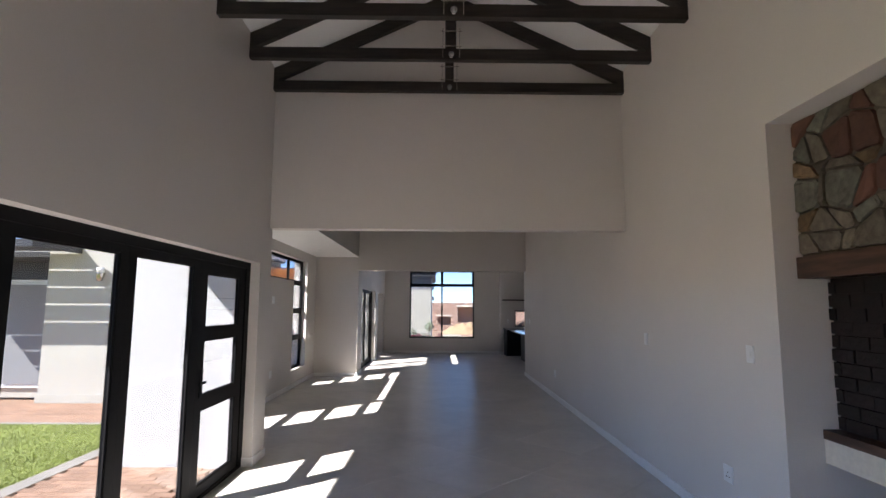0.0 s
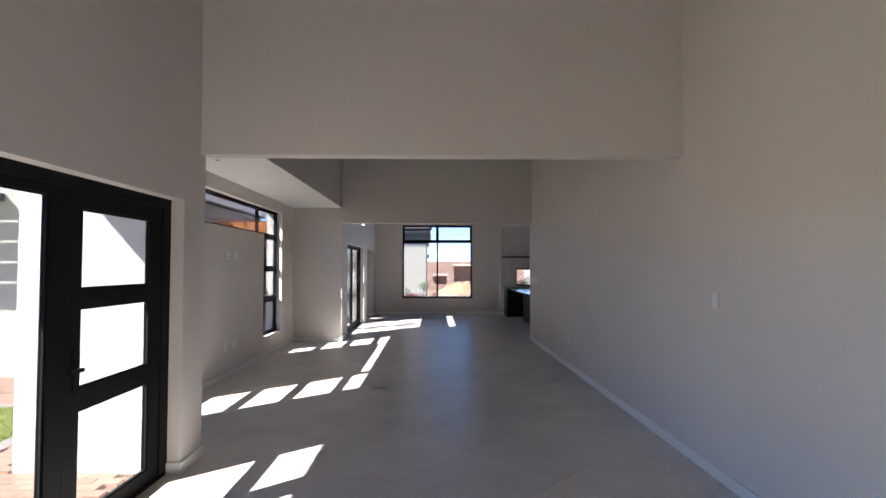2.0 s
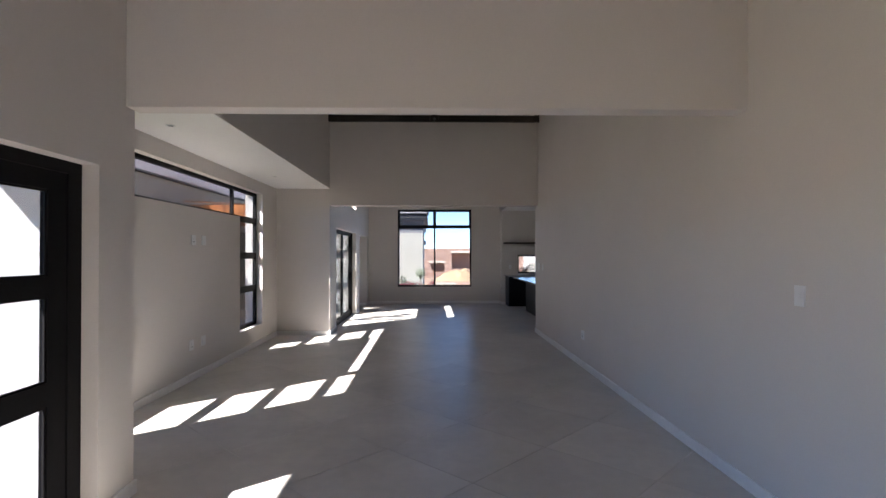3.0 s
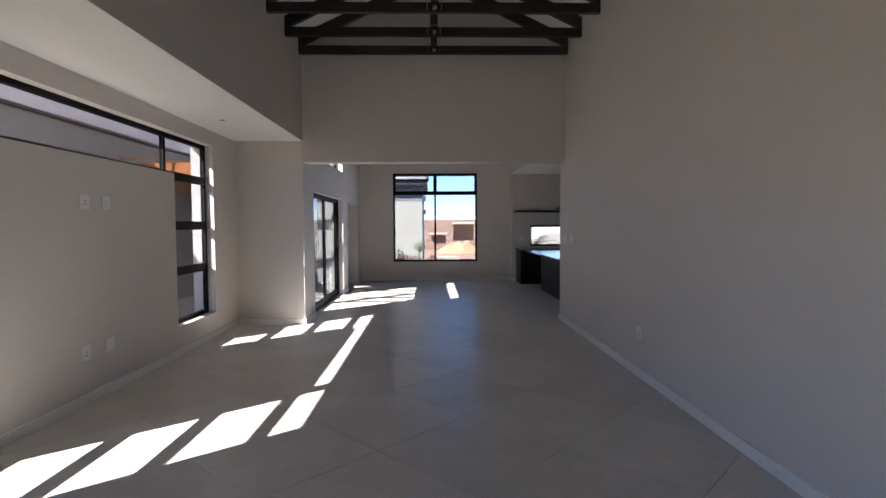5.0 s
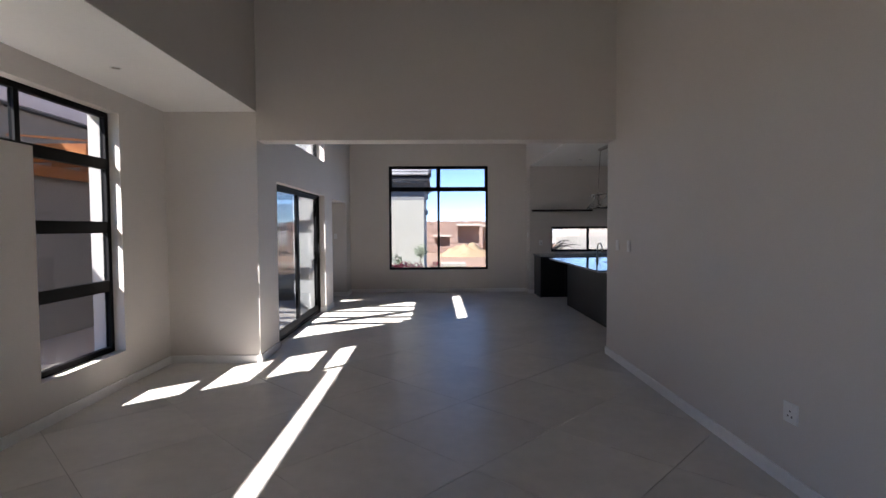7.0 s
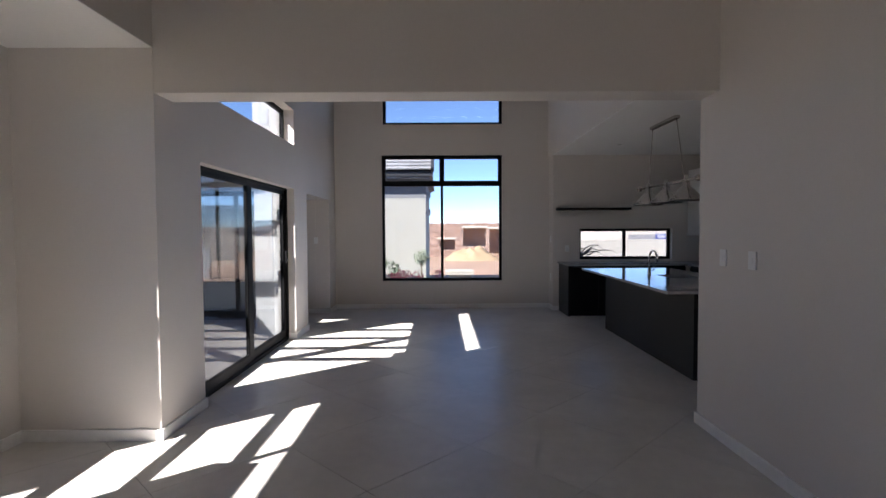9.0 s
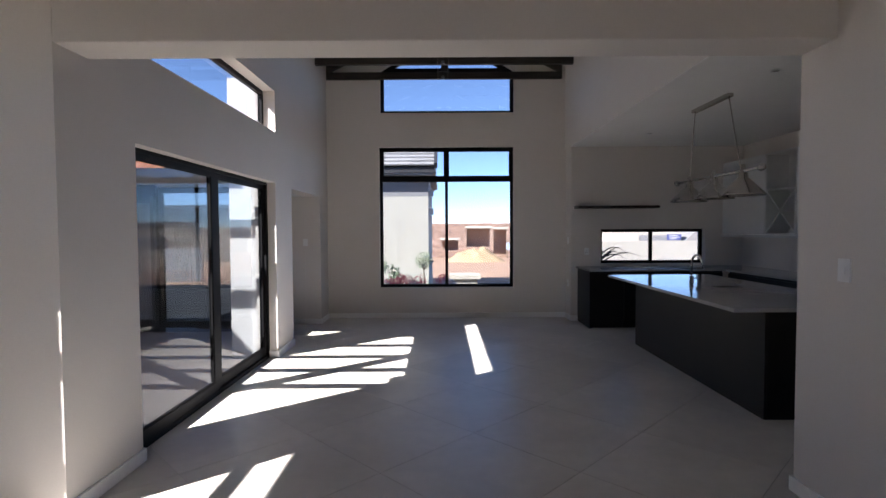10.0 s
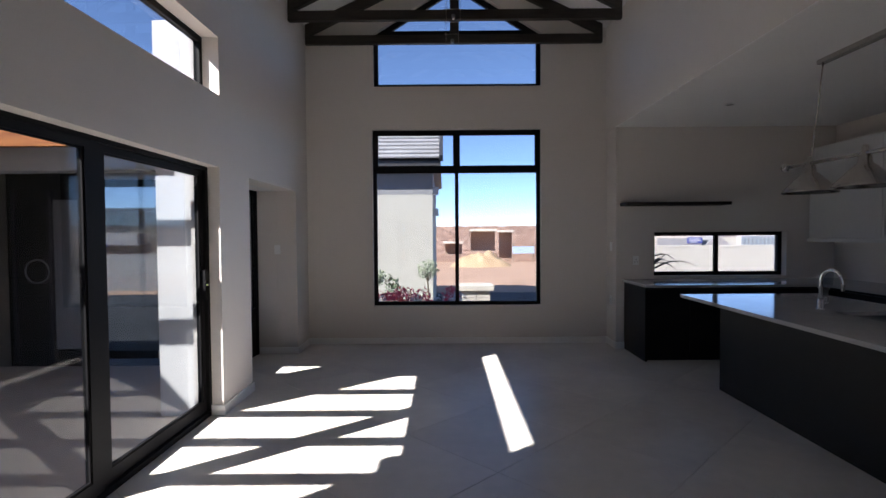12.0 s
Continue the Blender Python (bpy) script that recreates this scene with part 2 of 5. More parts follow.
def cells(bm, xs, ys, zs, solid):
    """A solid out of grid cells, with faces only on its skin."""
    made = {}

    def vert(i, j, k):
        if (i, j, k) not in made:
            made[i, j, k] = bm.verts.new((xs[i], ys[j], zs[k]))
        return made[i, j, k]

    def full(i, j, k):
        if not (0 <= i < len(xs) - 1 and 0 <= j < len(ys) - 1 and 0 <= k < len(zs) - 1):
            return False
        return solid((xs[i] + xs[i + 1]) / 2, (ys[j] + ys[j + 1]) / 2, (zs[k] + zs[k + 1]) / 2)

    quads = (((-1, 0, 0), ((0, 0, 0), (0, 0, 1), (0, 1, 1), (0, 1, 0))), ((1, 0, 0), ((1, 0, 0), (1, 1, 0), (1, 1, 1), (1, 0, 1))),
             ((0, -1, 0), ((0, 0, 0), (1, 0, 0), (1, 0, 1), (0, 0, 1))), ((0, 1, 0), ((0, 1, 0), (0, 1, 1), (1, 1, 1), (1, 1, 0))),
             ((0, 0, -1), ((0, 0, 0), (0, 1, 0), (1, 1, 0), (1, 0, 0))), ((0, 0, 1), ((0, 0, 1), (1, 0, 1), (1, 1, 1), (0, 1, 1))))
    for i in range(len(xs) - 1):
        for j in range(len(ys) - 1):
            for k in range(len(zs) - 1):
                if full(i, j, k):
                    for (a, b, c), corners in quads:
                        if not full(i + a, j + b, k + c):
                            bm.faces.new([vert(i + p, j + q, k + r) for p, q, r in corners])


def mesh(name, bm, material, bevel=0.0):
    me = bpy.data.meshes.new(name)
    if bevel:
        sharp = [e for e in bm.edges if len(e.link_faces) == 2 and e.calc_face_angle(0) > 0.6]
        bmesh.ops.bevel(bm, geom=sharp, offset=bevel, segments=2, affect="EDGES", clamp_overlap=True)
    bm.to_mesh(me)
    bm.free()
    me.materials.append(material)
    return me


def part(name, bm, material, parent=None, label="", bevel=0.0):
    ob = new(name, mesh(name, bm, material, bevel))
    if parent is not None:
        ob.parent = parent
    if label:
        tagged(ob, label)
    return ob


def root(name, label, category, at=(0, 0, 0), group="", kind=""):
    ob = new(name)
    ob.empty_display_size = 0.1
    ob.location = at
    bpy.context.view_layer.update()
    return tagged(ob, label, category, group, kind)


def bx(name, dims, material, parent=None, label="", bevel=0.0):
    bm = bmesh.new()
    box(bm, *dims)
    return part(name, bm, material, parent, label, bevel)


def structure(name, bm, material, label, category, bevel=0.0):
    return tagged(part(name, bm, material, None, "", bevel), label, category, "", "structure")


def walls(name, x, y, z, holes, label, material=None, outer=None):
    """An upright wall with rectangular holes; each hole (a0, a1, z0, z1) along the wall's longer side."""
    along_x = (x[1] - x[0]) > (y[1] - y[0])
    us = sorted({*(x if along_x else y), *(h[i] for h in holes for i in (0, 1))})
    zs = sorted({*z, *(h[i] for h in holes for i in (2, 3))})

    def solid(px, py, pz):
        u = px if along_x else py
        return not any(h[0] < u < h[1] and h[2] < pz < h[3] for h in holes)

    bm = bmesh.new()
    cells(bm, us if along_x else list(x), list(y) if along_x else us, zs, solid)
    ob = structure(name, bm, material or M_WALL, label, "wall")
    if outer:
        face, m2 = outer
        ob.data.materials.append(m2)
        for f in ob.data.polygons:
            if f.normal.dot(Vector(face)) > 0.9:
                f.material_index = 1
    return ob


# ---- plan ----
XL, XR = -1.755, 2.31            # long room, side to side
XB = -2.78                       # window bay
XK = 5.30                        # kitchen's far side
Y0, YA, YB, YE, YK = -4.0, 4.147, 10.82, 17.14, 16.76
BEAM = 2.52                      # underside of the cross beams
EAVE, PITCH, XM = 4.40, 0.47, 0.2775
T, TB, D1 = 0.25, 0.30, 0.10
APEX = EAVE + PITCH * (XR - XM)


def roof_z(x):
    return APEX - PITCH * abs(x - XM)


# Opening is lengthened out of view, to y -3.2, for more daylight.
wall_living_left = walls("wall_living_left", (XL - T, XL), (Y0 - T, YA), (-0.15, EAVE + 0.1), [(-3.2, 3.885, -0.15, 2.10)],
                         "warm grey plastered wall with a wide door opening", outer=((-1, 0, 0), M_WHITE))
wall_bulkhead = walls("wall_bulkhead", (XL - T, XL), (YA, YB), (2.846, EAVE + 0.1), [], "warm grey bulkhead above the window bay")
wall_kitchen_left = walls("wall_kitchen_left", (XL - T, XL), (YB, YE), (-0.15, EAVE + 0.1),
                          [(11.52, 14.34, -0.15, 2.12), (11.40, 14.37, 2.73, 3.22), (15.0, 16.58, -0.15, 2.10)],
                          "warm grey wall with a sliding door and a high window", outer=((-1, 0, 0), M_WHITE))
wall_right = walls("wall_right", (XR, XR + T), (Y0 - T, 11.09), (-0.15, EAVE + 0.1), [(-0.7, 1.606, -0.15, 2.85)],
                   "long warm grey plastered wall with a fireplace niche")
wall_back_living = walls("wall_back_living", (XL, XR), (Y0 - T, Y0), (-0.15, APEX), [], "warm grey plain end wall")
wall_bay_front = walls("wall_bay_front", (XB - 0.45, XL), (YA, YA + D1), (-0.15, 3.25), [], "white plastered outer wall of the bay", outer=((0, -1, 0), M_WHITE))
wall_bay_back = walls("wall_bay_back", (XB - TB, XL - T), (YB, YB + 0.18), (-0.15, 3.25), [], "warm grey end wall of the bay", outer=((0, 1, 0), M_WHITE))
wall_bay_left = walls("wall_bay_left", (XB - TB, XB), (YA + D1, YB), (-0.15, 3.25),
                      [(4.79, 6.02, 0.345, 2.64), (4.7901, 9.9849, 2.16, 2.64), (8.91, 9.985, 0.345, 2.64)],
                      "warm grey bay wall framed by a window on three sides", outer=((-1, 0, 0), M_WHITE))


def gable(name, y0, y1, zlow, label):
    bm = bmesh.new()
    prism(bm, [(XL, zlow), (XR, zlow), (XR, EAVE), (XM, APEX), (XL, EAVE)], "y", y0, y1)
    bmesh.ops.recalc_face_normals(bm, faces=bm.faces)
    return structure(name, bm, M_WALL, label, "wall", 0.004)


gable("wall_cross_living", YA, YA + 0.16, BEAM, "warm grey gable wall over a wide opening")
gable("wall_cross_kitchen", YB, YB + 0.27, BEAM, "warm grey gable wall over the kitchen opening")

# end wall with its tall window and the gable window above
wall_end = walls("wall_end", (XL - T, 2.42 + T), (YE, YE + T), (-0.15, 4.30), [(-0.845, 1.505, 0.53, 2.99), (-0.82, 1.51, 3.58, 4.30)],
                 "warm grey end wall with a tall window and a gable window", outer=((0, 1, 0), M_WHITE))
GS = 0.62
bm = bmesh.new()
for s, e, w0 in ((-1, XL - T, -0.82), (1, 2.42 + T, 1.51)):
    xm = (-0.82 + 1.51) / 2
    top = 4.30 + GS * (1.51 + 0.82) / 2
    pts = [(e, 4.30), (w0, 4.30), (xm, top), (xm, APEX + 0.1), (e, roof_z(e) + 0.1)]
    prism(bm, pts, "y", YE, YE + T)
bmesh.ops.recalc_face_normals(bm, faces=bm.faces)
structure("wall_end_gable", bm, M_WALL, "warm grey gable round a pointed window", "wall")

walls("wall_passage_outer", (-2.36, XL - T), (14.45, YE + T), (-0.15, 3.4), [(15.0, 16.58, -0.15, 2.10)], "white plastered pier outside the passage", M_WHITE)
walls("wall_passage_end", (-2.356, XL - T), (16.576, 16.58), (0.0, 2.10), [], "warm grey passage reveal")

# kitchen side
walls("wall_kitchen_upper", (2.40, 2.40 + T), (11.09, YE), (2.925, EAVE + 0.1), [], "warm grey wall above the kitchen opening")
walls("wall_kitchen_return", (2.42, 2.42 + T), (YK + T, YE), (-0.15, 2.925), [], "warm grey wall return beside the end window")
walls("wall_kitchen_back", (2.42, XK + T), (YK, YK + T), (-0.15, 3.1), [(2.92, 4.67, 0.96, 1.54)], "warm grey kitchen wall with a low wide window",
      outer=((0, 1, 0), M_WHITE))
walls("wall_kitchen_right", (XK, XK + T), (11.09 - T, YK), (-0.15, 3.1), [], "warm grey kitchen side wall")
walls("wall_kitchen_front", (XR + T, XK), (11.09 - T, 11.09), (-0.15, 3.1), [], "warm grey kitchen front wall")

# ceilings
bm = bmesh.new()
for e in (XL - 0.35, 2.40 + 0.35):
    prism(bm, [(e, roof_z(e)), (XM, APEX), (XM, APEX + 0.14), (e, roof_z(e) + 0.14)], "y", Y0 - 0.5, YE + 0.35)
bmesh.ops.recalc_face_normals(bm, faces=bm.faces)
structure("ceiling_vault", bm, M_CEIL, "white sloping ceiling under the roof", "ceiling")
bm = bmesh.new()
box(bm, XB, XL - 0.001, YA + D1, YB, 2.84, 2.95)
structure("ceiling_bay", bm, M_CEIL, "white flat dropped ceiling over the bay", "ceiling")
bm = bmesh.new()
box(bm, 2.403, XK, 11.09, YK, 2.92, 3.05)
structure("ceiling_kitchen", bm, M_CEIL, "white flat kitchen ceiling", "ceiling")
bm = bmesh.new()
box(bm, XB - TB - 0.05, XL - T, YA - 0.03, YB + 0.30, 3.25, 3.35)
structure("roof_bay", bm, M_DARKGREY, "flat roof of the bay", "roof")
bm = bmesh.new()
box(bm, 2.40 + T, XK + T + 0.3, 10.5, YE + 0.6, 3.1, 3.25)
structure("roof_kitchen", bm, M_DARKGREY, "flat roof of the kitchen", "roof")
bm = bmesh.new()
box(bm, -3.19, XL - T, Y0 - 0.5, YA - 0.05, 2.75, 2.92)
structure("eave_living", bm, M_DARKGREY, "dark eave over the living room doors", "eave")


# ---- trusses ----
def truss(y):
    th = root("roof_truss", "dark stained timber roof truss with king post", "truss", (XM, y, 4.125), "exposed roof trusses")
    h = (XR - XL) / 2
    bm = bmesh.new()
    box(bm, -h, h, -0.035, 0.035, 0.0, 0.115)
    part("bottom_chord", bm, M_TIMBER, th, "", 0.004)
    for s in (-1, 1):
        bm = bmesh.new()
        prism(bm, [(s * h, 0.115), (s * h, 0.262), (0, 0.262 + PITCH * h), (0, 0.262 + PITCH * h - 0.145), (s * (h - 0.04), 0.115)], "y", -0.033, 0.033)
        bmesh.ops.recalc_face_normals(bm, faces=bm.faces)
        part("rafter", bm, M_TIMBER, th)
    bm = bmesh.new()
    box(bm, -0.05, 0.05, -0.034, 0.034, 0.115, 0.15 + PITCH * h)
    part("king_post", bm, M_TIMBER, th)
    return th


first_truss = truss(4.09)
for y in (3.32, 2.55, 1.75, 0.95, 0.15, -0.65, -1.45, 10.70, 9.98, 9.2, 8.4, 7.6, 6.8, 6.0, 5.2):
    copy_thing(first_truss, pose(XM, y, 4.125))
for y in (17.10, 16.32, 15.49, 14.66, 13.83, 13.0, 12.17, 11.34):
    copy_thing(first_truss, pose(XM + 0.02, y, 4.145))


# ---- doors and windows ----
def frame_bars(th, name, bars, material=M_ALU, bevel=0.003):
    for b in bars:
        bx(name, b, material, th, "", bevel)


def pane(th, dims, material=None):
    ob = bx("pane", dims, material or M_GLASS, th)
    ob.visible_shadow = False
    return ob


def window_xz(name, label, x0, x1, z0, z1, y, vs, hs, f=0.06, d=0.05, tf=None):
    """A framed window in a wall along x: outer bars, then mullions at vs and transoms (tf high) at hs."""
    tf = tf or f
    th = root(name, label, "window", (0, 0, 0), "", "structure")
    frame_bars(th, "window_frame", [(x0, x1, y, y + d, z0, z0 + f), (x0, x1, y, y + d, z1 - f, z1), (x0, x0 + f, y, y + d, z0 + f, z1 - f), (x1 - f, x1, y, y + d, z0 + f, z1 - f)])
    frame_bars(th, "mullion", [(v - f / 2, v + f / 2, y + 0.002, y + d - 0.002, z0 + f, z1 - f) for v in vs])
    xs = [x0 + f] + [e for v in vs for e in (v - f / 2, v + f / 2)] + [x1 - f]
    for a, b in zip(xs[::2], xs[1::2]):
        frame_bars(th, "transom", [(a, b, y + 0.003, y + d - 0.003, h - tf / 2, h + tf / 2) for h in hs])
        zz = [z0 + f] + [e for h in hs for e in (h - tf / 2, h + tf / 2)] + [z1 - f]
        for c, e in zip(zz[::2], zz[1::2]):
            pane(th, (a, b, y + d / 2 - 0.003, y + d / 2 + 0.003, c, e))
    return th


def window_yz(name, label, y0, y1, z0, z1, x, vs, hs, f=0.06, d=0.05, sides=("l", "r", "t", "b"), tf=None):
    """The same in a wall along y; x is the inner face of the frame, tf the transoms' height."""
    tf = tf or f
    th = root(name, label, "window", (0, 0, 0), "", "structure")
    bars = []
    if "b" in sides:
        bars.append((x - d, x, y0, y1, z0, z0 + f))
    if "t" in sides:
        bars.append((x - d, x, y0, y1, z1 - f, z1))
    lo, hi = z0 + f * ("b" in sides), z1 - f * ("t" in sides)
    if "l" in sides:
        bars.append((x - d, x, y0, y0 + f, lo, hi))
    if "r" in sides:
        bars.append((x - d, x, y1 - f, y1, lo, hi))
    frame_bars(th, "window_frame", bars)
    a0, a1 = y0 + f * ("l" in sides), y1 - f * ("r" in sides)
    frame_bars(th, "mullion", [(x - d + 0.002, x - 0.002, v - f / 2, v + f / 2, lo, hi) for v in vs])
    ys = [a0] + [e for v in vs for e in (v - f / 2, v + f / 2)] + [a1]
    zz = [lo] + [e for h in hs for e in (h - tf / 2, h + tf / 2)] + [hi]
    for a, b in zip(ys[::2], ys[1::2]):
        frame_bars(th, "transom", [(x - d + 0.003, x - 0.003, a, b, h - tf / 2, h + tf / 2) for h in hs])
        for c, e in zip(zz[::2], zz[1::2]):
            pane(th, (x - d / 2 - 0.003, x - d / 2 + 0.003, a, b, c, e))
    return th


window_xz("window_1", "tall charcoal aluminium window with four panes", -0.845, 1.505, 0.53, 2.99, YE + 0.08, [0.33], [2.435], 0.052, 0.05, 0.088)
# top-hung sashes in the upper lights
for a, b in ((-0.793, 0.304), (0.356, 1.453)):
    y = YE + 0.076
    frame_bars(scene.objects["window_1"], "sash", [(a, a + 0.022, y, y + 0.04, 2.479, 2.938), (b - 0.022, b, y, y + 0.04, 2.479, 2.938), (a + 0.022, b - 0.022, y, y + 0.04, 2.479, 2.495), (a + 0.022, b - 0.022, y, y + 0.04, 2.918, 2.938)], M_ALU, 0.002)
window_xz("window_2", "low wide charcoal aluminium kitchen window", 2.92, 4.67, 0.96, 1.54, YK + 0.10, [3.80], [], 0.05)
window_yz("window_3", "high strip window above the sliding door", 11.40, 14.37, 2.73, 3.22, XL - 0.14, [], [], 0.05)
window_yz("window_4", "charcoal strip window along the top of the bay wall", 4.79, 9.985, 2.15, 2.64, XB - 0.105, [6.0, 8.908], [], 0.05)
window_yz("window_5", "narrow charcoal bay window of three panes", 8.91, 9.985, 0.345, 2.15, XB - 0.105, [], [0.985, 1.549], 0.05, 0.05, ("l", "r", "b", "t"), 0.108)
window_yz("window_6", "narrow charcoal bay window of three panes", 4.79, 6.02, 0.345, 2.15, XB - 0.105, [], [0.985, 1.549], 0.05, 0.05, ("l", "r", "b", "t"), 0.108)
# Bar added outside the glass to trim the sun patch on the floor.
frame_bars(scene.objects["window_6"], "sash_stile", [(XB - 0.162, XB - 0.156, 5.80, 5.97, 0.40, 2.64)])

# pointed gable window
gw = root("window_7", "pointed gable window with charcoal frame and open sky", "window", (0, 0, 0), "", "structure")
xm, top = 0.345, 4.30 + GS * 1.165
yw = YE + 0.08
frame_bars(gw, "window_frame", [(-0.82, 1.51, yw, yw + 0.05, 3.58, 3.63), (-0.82, -0.76, yw, yw + 0.05, 3.63, 4.30), (1.45, 1.51, yw, yw + 0.05, 3.63, 4.30)])
frame_bars(gw, "transom", [(-0.82, 1.51, yw + 0.002, yw + 0.048, 4.30, 4.37)])
frame_bars(gw, "mullion", [(xm - 0.03, xm + 0.03, yw + 0.003, yw + 0.047, 4.37, top - 0.08)])
for s in (-1, 1):
    bm = bmesh.new()
    prism(bm, [(xm + s * 1.165, 4.30), (xm, top), (xm, top - 0.09), (xm + s * 1.02, 4.302)], "y", yw, yw + 0.05)
    bmesh.ops.recalc_face_normals(bm, faces=bm.faces)
    part("sloping_frame", bm, M_ALU, gw)
    bm = bmesh.new()
    prism(bm, [(xm + s * 1.0, 4.37), (xm + s * 0.03, 4.37), (xm + s * 0.03, top - 0.12)], "y", yw + 0.02, yw + 0.026)
    bmesh.ops.recalc_face_normals(bm, faces=bm.faces)
    part("pane", bm, M_GLASS, gw).visible_shadow = False
pane(gw, (-0.76, 1.45, yw + 0.02, yw + 0.026, 3.63, 4.30))

# living room doors
xd = XL - 0.10
door = root("door_1", "charcoal aluminium glazed doors onto the lawn", "door", (0, 0, 0), "", "structure")
frame_bars(door, "door_frame", [(xd - 0.07, xd, -3.2, 3.885, 2.03, 2.10), (xd - 0.07, xd, -3.2, 3.885, 0.0, 0.03), (xd - 0.07, xd, 3.775, 3.885, 0.03, 2.03), (xd - 0.07, xd, -3.2, -3.13, 0.03, 2.03)])


def door_leaf(y0, y1, rails, wl, wr, top, x=xd - 0.012, z0=0.03, z1=2.03, owner=None, bottom=0.09, glazing=None):
    """A glazed leaf; wl and wr are its stiles' widths, rails its cross bars (z0, z1)."""
    x0 = x - 0.045
    bm = bmesh.new()
    box(bm, x0, x, y0, y0 + wl, z0, z1)
    lf = part("door_leaf", bm, M_ALU, owner, "", 0.003)
    frame_bars(lf, "stile", [(x0, x, y1 - wr, y1, z0, z1)])
    a, b = y0 + wl, y1 - wr
    frame_bars(lf, "rail", [(x0, x, a, b, z0, z0 + bottom), (x0, x, a, b, z1 - top, z1)] + [(x0, x, a, b, lo, hi) for lo, hi in rails])
    # glazing beads round the panes
    zz = [z0 + bottom] + [e for lo, hi in rails for e in (lo, hi)] + [z1 - top]
    for c, e in zip(zz[::2], zz[1::2]):
        frame_bars(lf, "glazing_bead", [(x0 + 0.026, x - 0.008, a, a + 0.012, c, e), (x0 + 0.026, x - 0.008, b - 0.012, b, c, e),
                                        (x0 + 0.026, x - 0.008, a + 0.012, b - 0.012, c, c + 0.012), (x0 + 0.026, x - 0.008, a + 0.012, b - 0.012, e - 0.012, e)], M_ALU, 0.0)
        pane(lf, (x0 + 0.02, x0 + 0.026, a, b, c, e), glazing)
    return lf


door_leaf(2.775, 3.775, [(0.75, 0.875), (1.342, 1.45)], 0.125, 0.14, 0.108, owner=door)
door_leaf(1.728, 2.773, [], 0.088, 0.135, 0.057, owner=door)
# Unseen leaves further back are left out to let daylight in.
for y in (0.722, -0.284):
    door_leaf(y, y + 1.004, [], 0.088, 0.088, 0.057, owner=door)

# kitchen sliding door
door2 = root("door_2", "charcoal aluminium sliding glass door onto the patio", "door", (0, 0, 0), "", "structure")
SL0, SL1 = 11.52, 14.34
frame_bars(door2, "door_frame", [(xd - 0.10, xd, SL0, SL1, 2.09, 2.12), (xd - 0.10, xd, SL0, SL1, 0.0, 0.04), (xd - 0.10, xd, SL1 - 0.04, SL1, 0.04, 2.09), (xd - 0.10, xd, SL0, SL0 + 0.05, 0.04, 2.09)])
door_leaf(SL0 + 0.05, 12.953, [], 0.065, 0.10, 0.045, xd - 0.005, 0.04, 2.09, door2, 0.09, M_GLASSD)
door_leaf(12.957, SL1 - 0.04, [], 0.10, 0.05, 0.045, xd - 0.03, 0.04, 2.09, door2, 0.09, M_GLASSD)

bx("handle", (xd - 0.012, xd + 0.035, 2.855, 2.875, 0.98, 1.0), M_ALU, door, "charcoal lever handle", 0.003)
bx("handle", (xd + 0.02, xd + 0.035, 2.76, 2.875, 0.98, 1.0), M_ALU, door, "charcoal lever handle", 0.003)
bx("handle_plate", (xd - 0.012, xd - 0.004, 2.84, 2.89, 0.86, 1.10), M_ALU, door)
bx("handle", (xd - 0.03, xd + 0.003, 14.255, 14.28, 1.0, 1.25), M_ALU, door2, "slim charcoal pull handle", 0.004)
bx("latch", (xd - 0.029, xd + 0.02, 14.262, 14.274, 1.12, 1.135), M_CHROME, door2)

# ---- floor slab ----
bm = bmesh.new()
box(bm, XL - T + 0.02, XR + T - 0.02, Y0 - T + 0.02, YE + T - 0.02, -0.15, -0.004)
floor = structure("floor", bm, M_GROUT, "pale grey porcelain tiles laid diagonally", "floor")
bm = bmesh.new()
box(bm, XB - TB + 0.02, XL - T, YA + 0.02, YB + 0.15, -0.15, -0.005)
structure("floor_bay", bm, M_GROUT, "tiled floor of the bay", "floor")
bm = bmesh.new()
box(bm, XR + T, XK + T, 10.84, YK + T, -0.15, -0.005)
structure("floor_kitchen", bm, M_GROUT, "tiled floor of the kitchen", "floor")

# ---- skirtings ----
def skirt(x0, x1, y0, y1):
    bm = bmesh.new()
    box(bm, x0, x1, y0, y1, 0.0, 0.085)
    ob = structure("baseboard", bm, M_SKIRT, "white painted skirting board along the wall", "skirting", 0.004)
    return ob


S = 0.016
skirt(XR - S, XR, 1.606, 11.09 + S)
skirt(XR, XR + T, 11.09, 11.09 + S)
skirt(XL, XL + S, 3.885, YA + D1 + S)
skirt(XL - 0.10, XL + S, 3.885 - S, 3.885)
skirt(XB + S, XL, YA + D1, YA + D1 + S)
skirt(XB, XB + S, YA + D1, YB)
skirt(XB + S, XL + S, YB - S, YB)
skirt(XL, XL + S, YB, SL0 + S)
skirt(XL - 0.10, XL, SL0, SL0 + S)
skirt(XL, XL + S, SL1 - S, 15.0 + S)
skirt(XL - 0.10, XL, SL1 - S, SL1)
skirt(-2.25, XL + S, 16.58 - S, 16.58)
skirt(XL, XL + S, 16.58, YE)
skirt(XL + S, 2.42, YE - S, YE)
skirt(2.42 - S, 2.42, YK, YE - S)
skirt(2.42 - S, 2.53, YK - S, YK)
skirt(-0.7, 1.606, 2.36, 2.36 + S)


